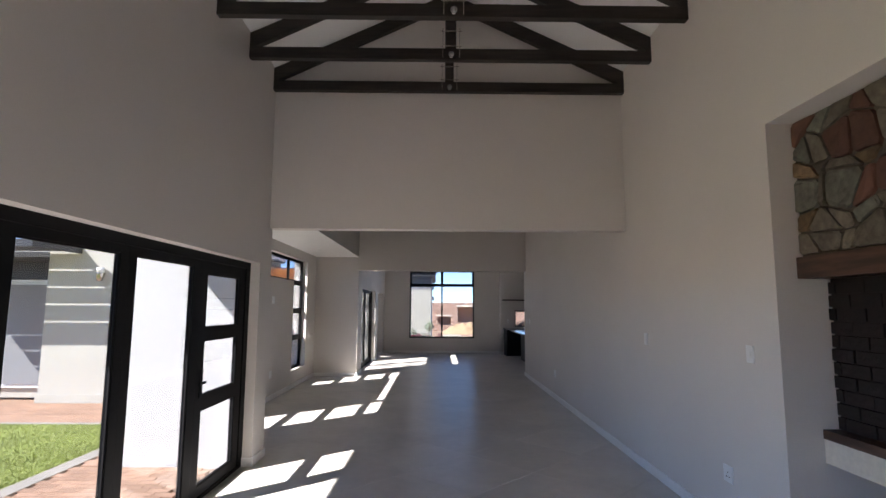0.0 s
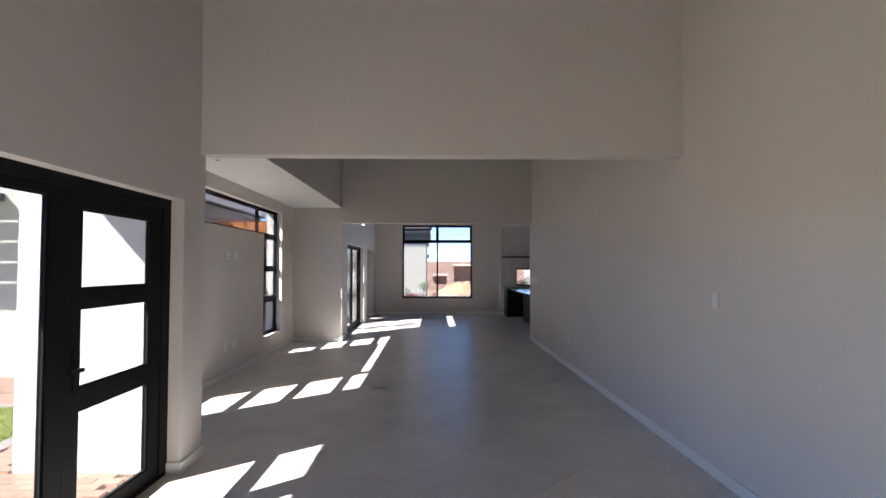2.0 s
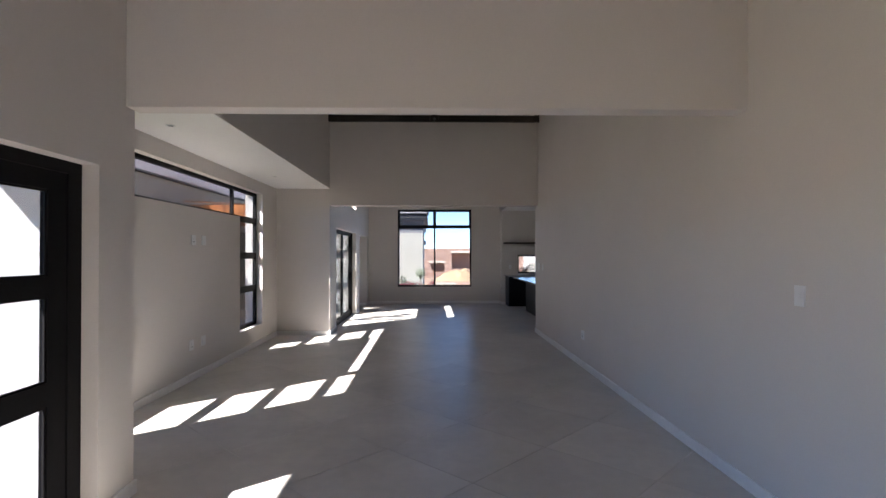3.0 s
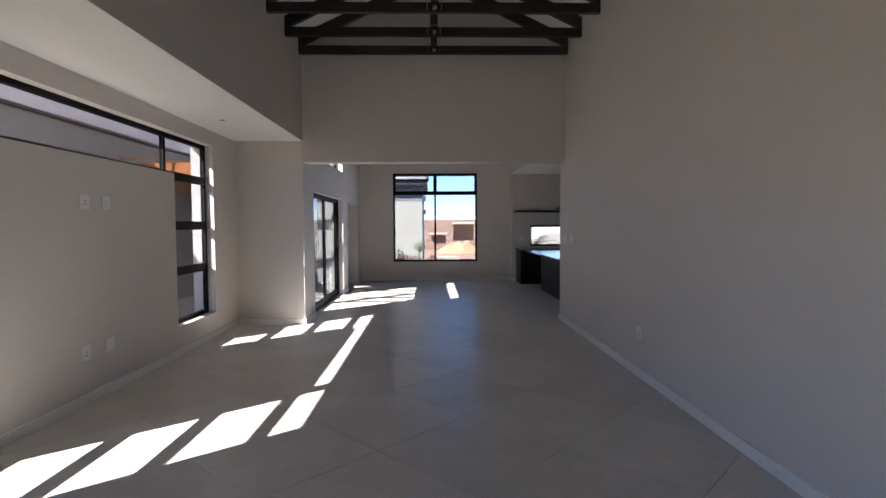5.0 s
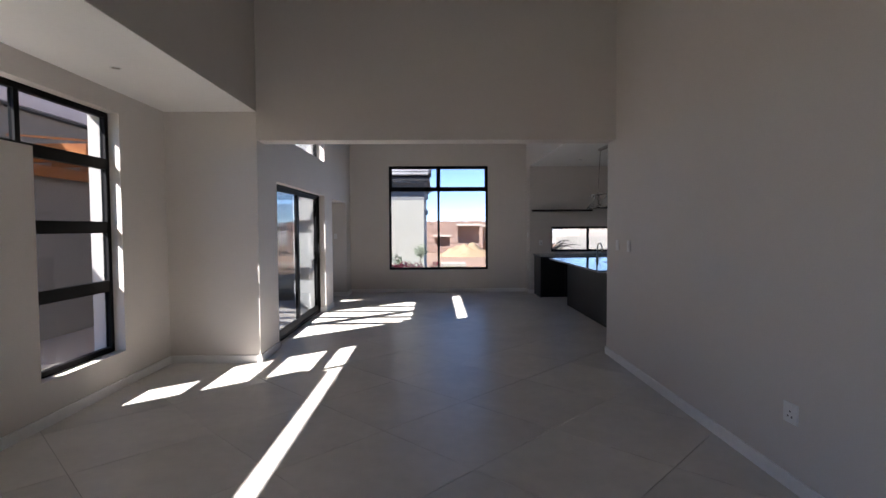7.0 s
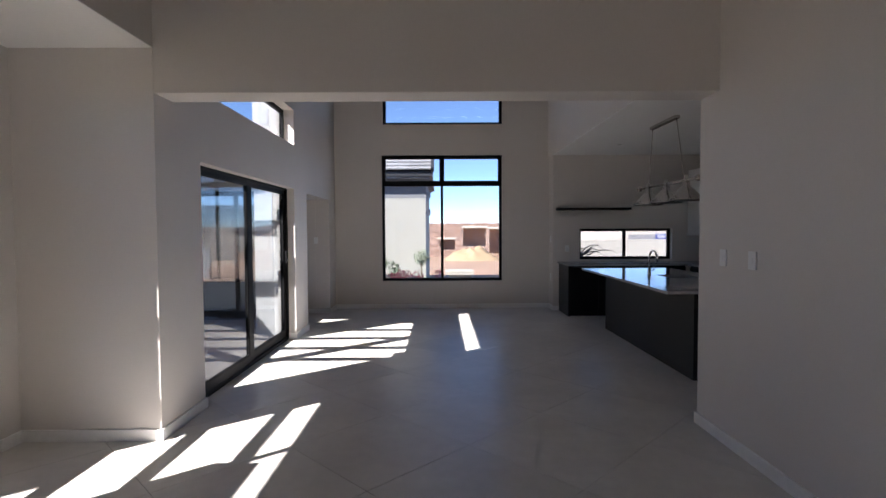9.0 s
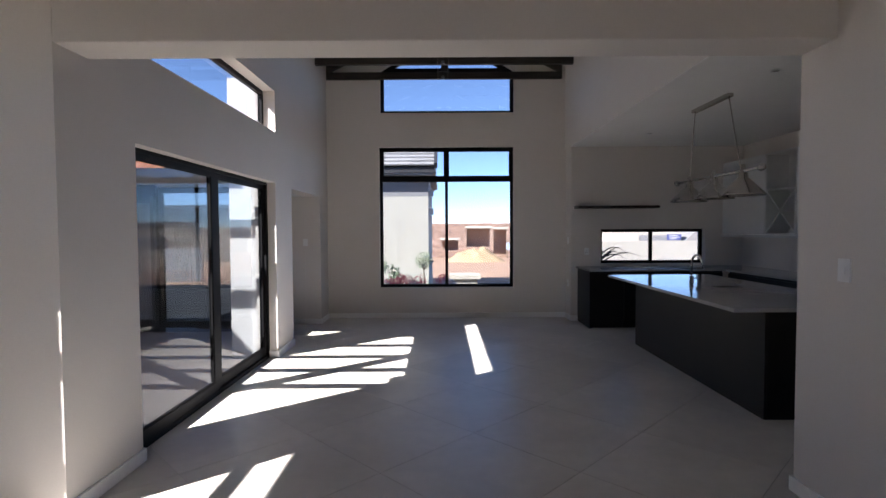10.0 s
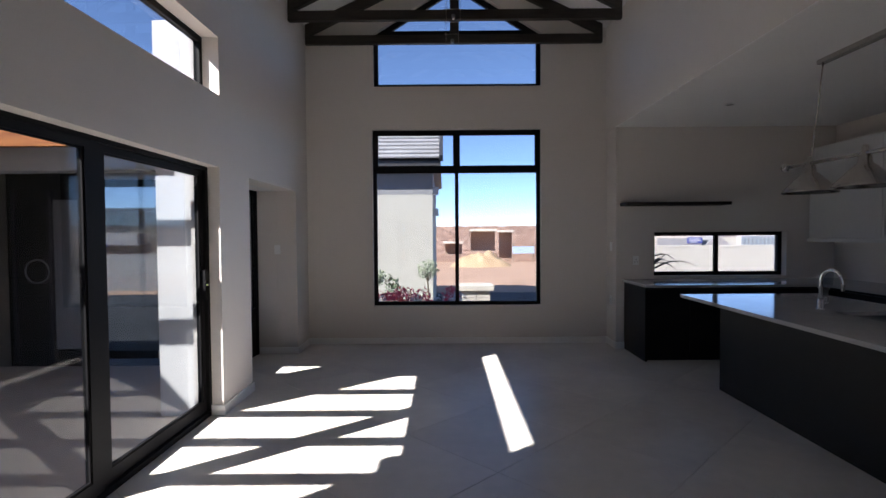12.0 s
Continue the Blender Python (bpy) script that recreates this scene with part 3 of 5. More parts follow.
# ---- passage door ----
xp = -2.255
door3 = root("door_3", "charcoal framed entrance door with a solid lower panel", "door", (0, 0, 0), "", "structure")
frame_bars(door3, "door_frame", [(xp - 0.06, xp, 15.0, 16.58, 2.03, 2.10), (xp - 0.06, xp, 15.0, 15.07, 0.0, 2.03), (xp - 0.06, xp, 16.51, 16.58, 0.0, 2.03)])
bx("lower_panel", (xp - 0.05, xp - 0.01, 15.07, 16.51, 0.0, 0.60), M_ALU, door3)
pane(door3, (xp - 0.033, xp - 0.027, 15.07, 16.51, 0.60, 2.03))


# ---- switches and sockets ----
def plate(at, normal, socket=False, w=0.075, h=0.118):
    """A wall plate whose face looks along normal."""
    name, label, cat = ("wall_socket", "white plastic three-pin wall socket", "socket") if socket else ("light_switch", "white plastic light switch on the wall", "switch")
    th = root(name, label, cat, at, "wall sockets" if socket else "light switches")
    bm = bmesh.new()
    box(bm, -w / 2, w / 2, -0.010, 0, -h / 2, h / 2)
    part("plate", bm, M_PLATE, th, "", 0.003)
    if socket:
        for dx, dz in ((0, 0.022), (-0.016, -0.008), (0.016, -0.008)):
            bm = bmesh.new()
            box(bm, dx - 0.004, dx + 0.004, -0.0115, -0.0098, dz - 0.005 - 0.012, dz + 0.005 - 0.012)
            part("pin_hole", bm, M_ALU, th)
        bm = bmesh.new()
        box(bm, 0.012, 0.024, -0.014, -0.0098, 0.034, 0.05)
        part("rocker", bm, M_PLATE, th)
    else:
        bm = bmesh.new()
        box(bm, -0.012, 0.012, -0.014, -0.0098, -0.018, 0.018)
        part("rocker", bm, M_PLATE, th, "", 0.002)
    th.rotation_euler = (0, 0, math.atan2(normal[0], -normal[1]))
    return th


for y, z, so in ((1.917, 1.328, False), (3.685, 1.326, False), (2.273, 0.43, True), (7.875, 0.444, True), (10.737, 1.322, False), (10.396, 1.322, False)):
    plate((XR, y, z), (-1, 0), so, 0.115 if so else 0.078, 0.118)
for y, z, so in ((7.326, 1.751, True), (7.618, 1.752, False), (7.276, 0.44, True), (7.615, 0.442, False)):
    plate((XB, y, z), (1, 0), so, 0.118, 0.125)
plate((-2.0, 16.58, 1.35), (0, -1))
plate((2.68, YK, 1.17), (0, -1), True)
plate((2.42, 16.95, 1.35), (-1, 0))
plate((2.42, 16.95, 0.62), (-1, 0), True)
plate((XK, 14.7, 1.18), (-1, 0), True)


# ---- ceiling lights ----
def downlight(x, y, z):
    th = root("downlight", "small round recessed ceiling downlight", "ceiling light", (x, y, z), "downlights")
    bm = bmesh.new()
    lathe(bm, [(0.028, -0.001), (0.045, -0.008), (0.045, 0.0)], 0, 0, 20)
    part("ring", bm, M_PLATE, th)
    bm = bmesh.new()
    lathe(bm, [(0.0005, -0.002), (0.03, -0.002)], 0, 0, 20)
    part("lens", bm, M_STEEL, th)


for p in ((-2.36, 5.92, 2.84), (-2.34, 9.24, 2.84), (3.19, 12.69, 2.92), (3.26, 15.6, 2.92)):
    downlight(*p)


def post_lamp(y):
    """A globe lamp clasped to a king post."""
    th = root("truss_lamp", "small glass globe lamp on a steel bracket on the king post", "lamp", (XM, y - 0.035, 4.125), "truss lamps")
    bm = bmesh.new()
    bmesh.ops.create_uvsphere(bm, u_segments=16, v_segments=10, radius=0.03)
    for f in bm.faces:
        f.smooth = True
    bmesh.ops.translate(bm, verts=bm.verts, vec=(0, -0.05, 0.03))
    part("globe", bm, M_GLOBE, th)
    bm = bmesh.new()
    tube(bm, [(0, 0, 0.03), (0, -0.03, 0.03)], 0.022, 12)
    part("collar", bm, M_CHROME, th)
    for s in (-1, 1):
        bm = bmesh.new()
        tube(bm, [(s * 0.085, -0.02, 0.01), (s * 0.085, -0.02, 0.32)], 0.003, 6)
        part("wire", bm, M_STEEL, th)
    for z in (0.13, 0.29):
        bm = bmesh.new()
        tube(bm, [(-0.11, -0.02, z), (0.11, -0.02, z)], 0.004, 6)
        part("cross_bar", bm, M_STEEL, th)
    return th


for y in (4.09, 3.32, 2.55, 10.70, 9.98, 9.2, 17.10, 16.32, 15.49):
    post_lamp(y)

# ---- fireplace ----
XF = 2.48
fire = root("fireplace", "stone-faced fireplace with timber mantel and dark firebox", "fireplace", (XF, 0.45, 0))


def fpart(name, dims, material, label="", bevel=0.0):
    x0, x1, y0, y1, z0, z1 = dims
    return bx(name, (x0 - XF, x1 - XF, y0 - 0.45, y1 - 0.45, z0, z1), material, fire, label, bevel)


fpart("backing", (XF + 0.015, XF + 0.08, -0.7, 1.606, 1.95, 2.85), M_MORTAR)
fpart("head", (XF + 0.08, 3.1, -0.7, 1.606, 1.83, 2.85), M_WALL)
fpart("mantel", (XF - 0.03, XF + 0.3, -0.7, 1.604, 1.83, 1.965), M_MANTEL, "rough dark timber mantel beam", 0.012)
fpart("firebox_back", (2.66, 3.1, -0.7, 1.604, 0.90, 1.83), M_BLACK, "near-black brick firebox")
fpart("hearth", (2.54, 3.1, -0.7, 1.604, 0.845, 0.90), M_MANTEL, "dark red hearth shelf", 0.018)
fpart("hearth_edge", (2.545, 3.1, -0.7, 1.604, 0.70, 0.845), M_CREAM, "rough cream cast hearth edge", 0.015)
fpart("log_store_back", (3.04, 3.1, -0.7, 1.604, 0.0, 0.70), M_BLACK)
fpart("roof_slab", (XF + 0.08, 3.1, -0.7, 1.606, 2.85, 2.95), M_WALL)
fpart("log_store_side", (XR + T, 3.16, -0.76, -0.70, 0.0, 2.9), M_WALL)
fpart("log_store_side", (XR + T, 3.16, 1.606, 1.66, 0.0, 2.9), M_WALL)
rs = random.Random(5)
for c in range(11):
    y = -0.7 + (0.11 if c % 2 else 0.0)
    while y < 1.595:
        fpart("brick", (2.632 + rs.uniform(0, 0.008), 2.665, y, min(y + 0.214, 1.602), 0.905 + c * 0.083, 0.977 + c * 0.083), M_BLACK)
        y += 0.225
# irregular stones: cells of a jittered grid, shrunk and domed
nu, nv = 14, 6
grid = {}
for i in range(nu + 1):
    for j in range(nv + 1):
        u = -0.7 + 2.306 * i / nu
        v = 1.975 + 0.873 * j / nv
        if 0 < i < nu:
            u += rs.uniform(-0.08, 0.08)
        if 0 < j < nv:
            v += rs.uniform(-0.075, 0.075)
        grid[i, j] = Vector((u, v))
for i in range(nu):
    for j in range(nv):
        q = [grid[i, j], grid[i + 1, j], grid[i + 1, j + 1], grid[i, j + 1]]
        c = sum(q, Vector((0, 0))) / 4
        ring = []
        for a in range(4):
            p, n = q[a], q[(a + 1) % 4]
            for s in (0.12, 0.5, 0.88):
                w = p.lerp(n, s)
                w = w + (c - w).normalized() * rs.uniform(0.001, 0.013)
                ring.append(w)
        bm = bmesh.new()
        d = rs.uniform(0.006, 0.022)
        base = [bm.verts.new((0.02, p.x - 0.45, p.y)) for p in ring]
        mid = [bm.verts.new((-d * 0.75, (c + (p - c) * 0.97).x - 0.45, (c + (p - c) * 0.97).y)) for p in ring]
        topv = [bm.verts.new((-d + rs.uniform(-0.006, 0.006), (c + (p - c) * 0.82).x - 0.45, (c + (p - c) * 0.82).y)) for p in ring]
        for r0, r1 in ((base, mid), (mid, topv)):
            for k in range(12):
                bm.faces.new((r0[k], r0[(k + 1) % 12], r1[(k + 1) % 12], r1[k]))
        bm.faces.new(topv)
        bmesh.ops.recalc_face_normals(bm, faces=bm.faces)
        part("stone", bm, rs.choice((M_STONER, M_STONE, M_STONE, M_STONE, M_STONEG, M_STONEG, M_STONEO)), fire)


# ---- kitchen ----
island = root("kitchen_island", "matt black kitchen island under a pale stone top", "kitchen island", (3.3, 13.5, 0))


def ipart(name, dims, material, owner, o, label="", bevel=0.0):
    x0, x1, y0, y1, z0, z1 = dims
    return bx(name, (x0 - o[0], x1 - o[0], y0 - o[1], y1 - o[1], z0 - o[2], z1 - o[2]), material, owner, label, bevel)


IO = (3.3, 13.5, 0)
ipart("carcass", (2.85, 3.73, 12.22, 14.93, 0.0, 0.89), M_CAB, island, IO)
ipart("side_panel", (2.83, 2.85, 12.2, 14.95, 0.0, 0.89), M_CAB, island, IO, "", 0.002)
ipart("end_panel", (2.852, 3.75, 12.2, 12.22, 0.0, 0.89), M_CAB, island, IO, "", 0.002)
ipart("end_panel", (2.852, 3.75, 14.93, 14.95, 0.0, 0.89), M_CAB, island, IO, "", 0.002)
for k in range(4):
    y = 12.24 + k * 0.65
    ipart("door", (3.73, 3.75, y, y + 0.644, 0.10, 0.885), M_CAB, island, IO, "", 0.002)
bm = bmesh.new()
SX0, SX1, SY0, SY1 = 3.14, 3.54, 13.45, 13.90
cells(bm, [2.50, SX0, SX1, 3.86], [12.06, SY0, SY1, 15.08], [0.892, 0.922], lambda x, y, z: not (SX0 < x < SX1 and SY0 < y < SY1))
tagged(part("island_worktop", bm, M_GRANITE, None, "", 0.003), "polished pale stone worktop with a sink cut-out", "worktop")
sink = root("sink", "stainless steel undermount sink in the island", "sink", (3.34, 13.675, 0.70))
bm = bmesh.new()
cells(bm, [-0.21, -0.20, 0.20, 0.21], [-0.235, -0.225, 0.225, 0.235], [0.0, 0.01, 0.191],
      lambda x, y, z: z < 0.01 or not (abs(x) < 0.199 and abs(y) < 0.224))
part("bowl", bm, M_STEEL, sink)
bm = bmesh.new()
lathe(bm, [(0.001, 0.013), (0.035, 0.013), (0.04, 0.0105)], 0, 0, 20)
part("drain", bm, M_CHROME, sink)

tap = root("tap", "tall chrome swan-neck kitchen tap on the island", "tap", (3.12, 14.02, 0.922))
bm = bmesh.new()
arc = [(0, 0, 0.0), (0, 0, 0.22)] + [(0.0 + 0.02 * k / 12, -0.10 + 0.10 * math.cos(math.pi * k / 12), 0.22 + 0.10 * math.sin(math.pi * k / 12)) for k in range(1, 12)] + [(0.02, -0.20, 0.22), (0.02, -0.20, 0.17)]
tube(bm, arc, 0.013, 12)
part("spout", bm, M_CHROME, tap)
bm = bmesh.new()
lathe(bm, [(0.001, 0.0), (0.03, 0.0), (0.03, 0.008), (0.023, 0.014), (0.022, 0.075), (0.014, 0.082)], 0, 0, 20)
part("base", bm, M_CHROME, tap)
bm = bmesh.new()
tube(bm, [(0.02, 0, 0.045), (0.06, 0.0, 0.05), (0.062, 0.0, 0.10)], 0.008, 10)
part("lever", bm, M_CHROME, tap)


def base_unit(x0, x1, y0, y1, front, label):
    """A black base cabinet; front is '-y' or '-x'."""
    o = ((x0 + x1) / 2, (y0 + y1) / 2, 0)
    th = root("base_cabinet", label, "cabinet", o, "base cabinets")
    ins = (0, 0.02) if front == "-y" else (0.02, 0)
    ipart("body", (x0 + ins[0], x1, y0 + ins[1], y1, 0.10, 0.89), M_CAB, th, o)
    kick = (x0, x1, y0 + 0.06, y1, 0.0, 0.10) if front == "-y" else (x0 + 0.06, x1, y0, y1, 0.0, 0.10)
    ipart("plinth", kick, M_CAB, th, o)
    if front == "-y":
        d = ipart("door", (x0 + 0.002, x1 - 0.002, y0, y0 + 0.02, 0.10, 0.86), M_CAB, th, o, "", 0.002)
    else:
        d = ipart("door", (x0, x0 + 0.02, y0 + 0.002, y1 - 0.002, 0.10, 0.86), M_CAB, th, o, "", 0.002)
    return th


for k in range(4):
    base_unit(2.56 + k * 0.51, 3.066 + k * 0.51, 16.06, YK, "-y", "matt black base cabinet under the kitchen window")
o = (2.545, 16.4, 0)
ep = root("end_panel", "matt black cabinet end panel", "panel", o)
ipart("board", (2.53, 2.556, 16.04, YK, 0.0, 0.89), M_CAB, ep, o, "", 0.002)
for k in range(8):
    base_unit(4.60, XK, 11.12 + k * 0.6, 11.716 + k * 0.6, "-x", "matt black base cabinet along the kitchen wall")
bm = bmesh.new()
cells(bm, [2.50, 4.57, XK], [11.11, 15.95, YK], [0.892, 0.922], lambda x, y, z: x > 4.57 or y > 15.95)
tagged(part("kitchen_worktop", bm, M_GRANITE, None, "", 0.003), "polished pale stone L-shaped worktop on black cabinets", "worktop")

# shelf under the slope
bm = bmesh.new()
box(bm, 2.47, 3.80, 16.50, YK, 1.885, 1.925)
tagged(part("wall_shelf", bm, M_TIMBER, None, "", 0.003), "dark timber floating shelf above the kitchen window", "shelf")


def wall_unit(y0, y1, rack):
    o = (5.12, (y0 + y1) / 2, 1.45)
    label = "white wall cabinet with a crossed bottle rack" if rack else "white kitchen wall cabinet with a plain door"
    th = root("wall_cabinet", label, "cabinet", o, "wall cabinets")
    x0 = 4.95
    if not rack:
        ipart("body", (x0 + 0.02, XK, y0, y1, 1.45, 2.62), M_CABW, th, o)
        ipart("door", (x0, x0 + 0.019, y0 + 0.002, y1 - 0.002, 1.452, 2.618), M_CABW, th, o, "", 0.002)
        return
    ipart("back", (XK - 0.02, XK, y0, y1, 1.45, 2.62), M_CABW, th, o)
    for a in (y0, y1 - 0.018):
        ipart("side", (x0, XK - 0.02, a, a + 0.018, 1.45, 2.62), M_CABW, th, o)
    for z in (1.45, 2.09, 2.602):
        ipart("shelf", (x0 + 0.001, XK - 0.02, y0 + 0.018, y1 - 0.018, z, z + 0.018), M_CABW, th, o)
    w = (y1 - y0) / 2 - 0.02
    for s in (-1, 1):
        bm = bmesh.new()
        beam(bm, (0.005 - (5.12 - x0) + 0.15, -s * w, 0.02 + (0.004 if s > 0 else 0)), (0.005 - (5.12 - x0) + 0.15, s * w, 0.63), 0.30 - 0.002 * s, 0.018)
        part("cross_divider", bm, M_CABW, th)


wall_unit(15.62, 16.74, False)
wall_unit(14.96, 15.61, True)
wall_unit(14.46, 14.95, False)
o = (5.12, 15.6, 1.40)
pel = root("pelmet", "white light pelmet under the wall cabinets", "pelmet", o)
ipart("board", (4.93, XK, 14.44, 16.75, 1.405, 1.446), M_CABW, pel, o, "", 0.002)
o = (5.0, 13.9, 1.75)
hood = root("extractor_hood", "dark glass and steel extractor hood over the hob", "extractor hood", o)
ipart("visor", (4.78, XK, 13.50, 14.40, 1.75, 1.775), M_ALU, hood, o, "", 0.003)
ipart("body", (4.95, XK, 13.55, 14.35, 1.775, 1.83), M_STEEL, hood, o, "", 0.003)
ipart("chimney", (5.02, XK, 13.80, 14.10, 1.83, 2.92), M_ALU, hood, o, "", 0.003)
o = (5.0, 13.9, 0.922)
hob = root("hob", "black glass hob set in the worktop", "hob", o)
ipart("glass", (4.76, 5.24, 13.55, 14.25, 0.9225, 0.93), M_CAB, hob, o, "", 0.002)

# pendant over the island
pen = root("pendant_light", "brushed steel bar pendant with three cone shades", "pendant light", (3.2, 13.71, 2.92))
PO = Vector((3.2, 13.71, 2.92))
bx("canopy", (-0.03, 0.03, -0.30, 0.46, -0.035, 0.0), M_STEEL, pen, "", 0.004)
bm = bmesh.new()
tube(bm, [(0, -0.82, -0.815), (0, 0.86, -0.815)], 0.016, 12)
part("bar", bm, M_STEEL, pen)
for s in (-0.83, 0.87):
    bm = bmesh.new()
    bmesh.ops.create_uvsphere(bm, u_segments=16, v_segments=10, radius=0.038)
    for f in bm.faces:
        f.smooth = True
    bmesh.ops.translate(bm, verts=bm.verts, vec=(0, s, -0.815))
    part("finial", bm, M_STEEL, pen)
for a, b in ((-0.27, -0.50), (0.43, 0.55)):
    bm = bmesh.new()
    n = 14
    tube(bm, [(0, a + (b - a) * k / n, -0.03 - 0.77 * k / n) for k in range(n + 1)], 0.006, 8)
    part("chain", bm, M_STEEL, pen)
for y in (-0.54, 0.0, 0.56):
    bm = bmesh.new()
    lathe(bm, [(0.012, -0.755), (0.02, -0.76), (0.026, -0.825), (0.04, -0.835), (0.045, -0.885), (0.075, -0.91), (0.20, -1.045), (0.205, -1.06), (0.20, -1.055), (0.07, -0.92), (0.03, -0.895)], 0, y, 32)
    part("shade", bm, M_STEEL, pen, "brushed steel cone shade")
    bm = bmesh.new()
    bmesh.ops.create_uvsphere(bm, u_segments=14, v_segments=8, radius=0.035)
    for f in bm.faces:
        f.smooth = True
    bmesh.ops.translate(bm, verts=bm.verts, vec=(0, y, -0.975))
    part("bulb", bm, M_LAMPW, pen)


# ---- patio and pergola ----
def ground_z(y):
    return -0.25 if y < 18 else (-0.25 - 0.55 * (y - 18) / 34 if y < 52 else -0.8)


bm = bmesh.new()
ys = [-300, 16, 18, 26, 34, 42, 52, 70, 120, 300, 900]
rows = [[bm.verts.new((x, y, ground_z(y) if y < 100 else -0.8)) for x in (-500, -60, -20, 20, 60, 500)] for y in ys]
for a, b in zip(rows, rows[1:]):
    for k in range(5):
        bm.faces.new((a[k], a[k + 1], b[k + 1], b[k]))
structure("ground", bm, M_SOIL, "bare reddish soil reaching the horizon", "ground")

bm = bmesh.new()
box(bm, -7.0, XL - 0.17, YB + 0.18, 16.2, -0.30, -0.05)
structure("patio", bm, M_PATIO, "pale tiled patio under the pergola", "patio")

perg = root("pergola", "oiled pine pergola with dark rafters over the patio", "pergola", (-3.3, 12.6, 2.42))
PG = (-3.3, 12.6, 2.42)
for y in (11.38, 11.96, 12.56, 13.16, 13.78):
    ipart("rafter", (-5.3, XL - T - 0.01, y - 0.03, y + 0.03, 2.43, 2.58), M_ORANGE, perg, PG, "", 0.003)
ipart("beam", (-5.3, -5.22, 11.1, 14.36, 2.28, 2.43), M_ORANGE, perg, PG, "", 0.004)
ipart("beam", (-2.33, -2.25, 11.1, 14.36, 2.585, 2.70), M_ORANGE, perg, PG, "", 0.004)
for a, b in (((-4.6, 10.9), (-2.3, 12.55)),):
    bm = bmesh.new()
    beam(bm, (a[0] + 3.3, a[1] - 12.6, 0.19 + (0.0 if a[0] < -4 else 0.03)), (b[0] + 3.3, b[1] - 12.6, 0.19 + (0.0 if a[0] < -4 else 0.03)), 0.03, 0.025)
    part("brace", bm, M_ORANGE, perg)
bm = bmesh.new()
box(bm, -5.34, -2.36, 14.36, 17.5, 2.46, 2.72)
structure("porch_roof", bm, M_WHITE, "white flat porch roof slab", "roof")
bm = bmesh.new()
box(bm, -5.34, -2.36, 14.9, 15.1, 2.17, 2.459)
structure("porch_beam", bm, M_WHITE, "white downstand beam under the porch roof", "beam")
ipart("header", (-5.2, -2.40, 14.28, 14.355, 2.30, 2.66), M_ORANGE, perg, PG, "broad oiled pine header beam", 0.004)
# Porch shade is part of the colour here and on the door leaf.
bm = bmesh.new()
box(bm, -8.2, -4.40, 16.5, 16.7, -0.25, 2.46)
structure("porch_wall", bm, M_PORCH, "dark porch wall, porch shade in its colour", "wall")
sc = root("entrance_screen", "charcoal framed glazed entrance screen across the porch", "glazed screen", (-3.38, 16.6, -0.05))
frame_bars(sc, "rail", [(-1.02, 1.02, -0.03, 0.03, 2.22, 2.31), (-1.02, 1.02, -0.03, 0.03, 0.0, 0.10)])
frame_bars(sc, "post", [(-1.02, -0.96, -0.03, 0.03, 0.10, 2.22), (-0.12, -0.05, -0.03, 0.03, 0.10, 2.22), (0.96, 1.02, -0.03, 0.03, 0.10, 2.22)])
for a, b in ((-0.96, -0.12), (-0.05, 0.96)):
    pane(sc, (a, b, -0.004, 0.004, 0.10, 2.22), M_GLASSD)
bx("head", (-1.02, 1.02, -0.08, 0.08, 2.312, 2.508), M_WHITE, sc, "white plastered head above the glazing")
ed = root("entrance_door", "dark entrance door with a round ring handle", "door", (-4.93, 16.5, -0.05))
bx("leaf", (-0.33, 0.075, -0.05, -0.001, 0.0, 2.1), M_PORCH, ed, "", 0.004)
bx("frame", (-0.38, -0.335, -0.07, -0.001, 0.0, 2.17), M_DARKGREY, ed)
bx("sidelight", (0.125, 0.46, -0.03, -0.001, 0.15, 2.05), M_GREY, ed, "pale frosted sidelight")
bx("frame", (0.08, 0.12, -0.07, -0.001, 0.0, 2.17), M_DARKGREY, ed)
bx("frame", (0.465, 0.52, -0.07, -0.001, 0.0, 2.17), M_DARKGREY, ed)
bm = bmesh.new()
tube(bm, [(-0.05 + 0.15 * math.cos(k * math.tau / 24), -0.09, 1.15 + 0.15 * math.sin(k * math.tau / 24)) for k in range(25)], 0.011, 8, False)
part("ring_handle", bm, M_GREY, ed, "steel ring handle")

# ---- opposite wing round the courtyard ----
wing = root("house_wing", "pale plastered house wing with dark eaves across the lawn", "house", (-5.9, 10.9, -0.2))
WO = (-5.9, 10.9, -0.2)
ipart("wall", (-6.95, -5.35, 7.8, 16.4, -0.2, 3.14), M_BEIGE, wing, WO, "pale beige plastered wall")
ipart("plinth", (-6.97, -5.34, 7.77, 7.794, -0.2, 0.06), M_BEIGE, wing, WO)
ipart("recess_roof", (-11.0, -6.96, 7.85, 9.0, 2.52, 2.62), M_DARKGREY, wing, WO, "dark flat roof over the recess")
ipart("door_head", (-11.0, -6.96, 8.95, 8.999, 2.16, 2.52), M_DARKGREY, wing, WO, "charcoal panel above the door")
ipart("fascia", (-7.5, -5.2, 7.6, 16.5, 3.17, 3.60), M_SOFFIT, wing, WO)
ipart("soffit", (-7.45, -5.23, 7.63, 16.45, 3.14, 3.17), M_DARKGREY, wing, WO)
# Thin plate over the beige wall, coloured as its shaded side.
ipart("side_wall", (-5.349, -5.335, 7.81, 16.4, -0.2, 3.139), M_WINGSHADE, wing, WO, "side wall plate coloured as shaded plaster")
bm = bmesh.new()
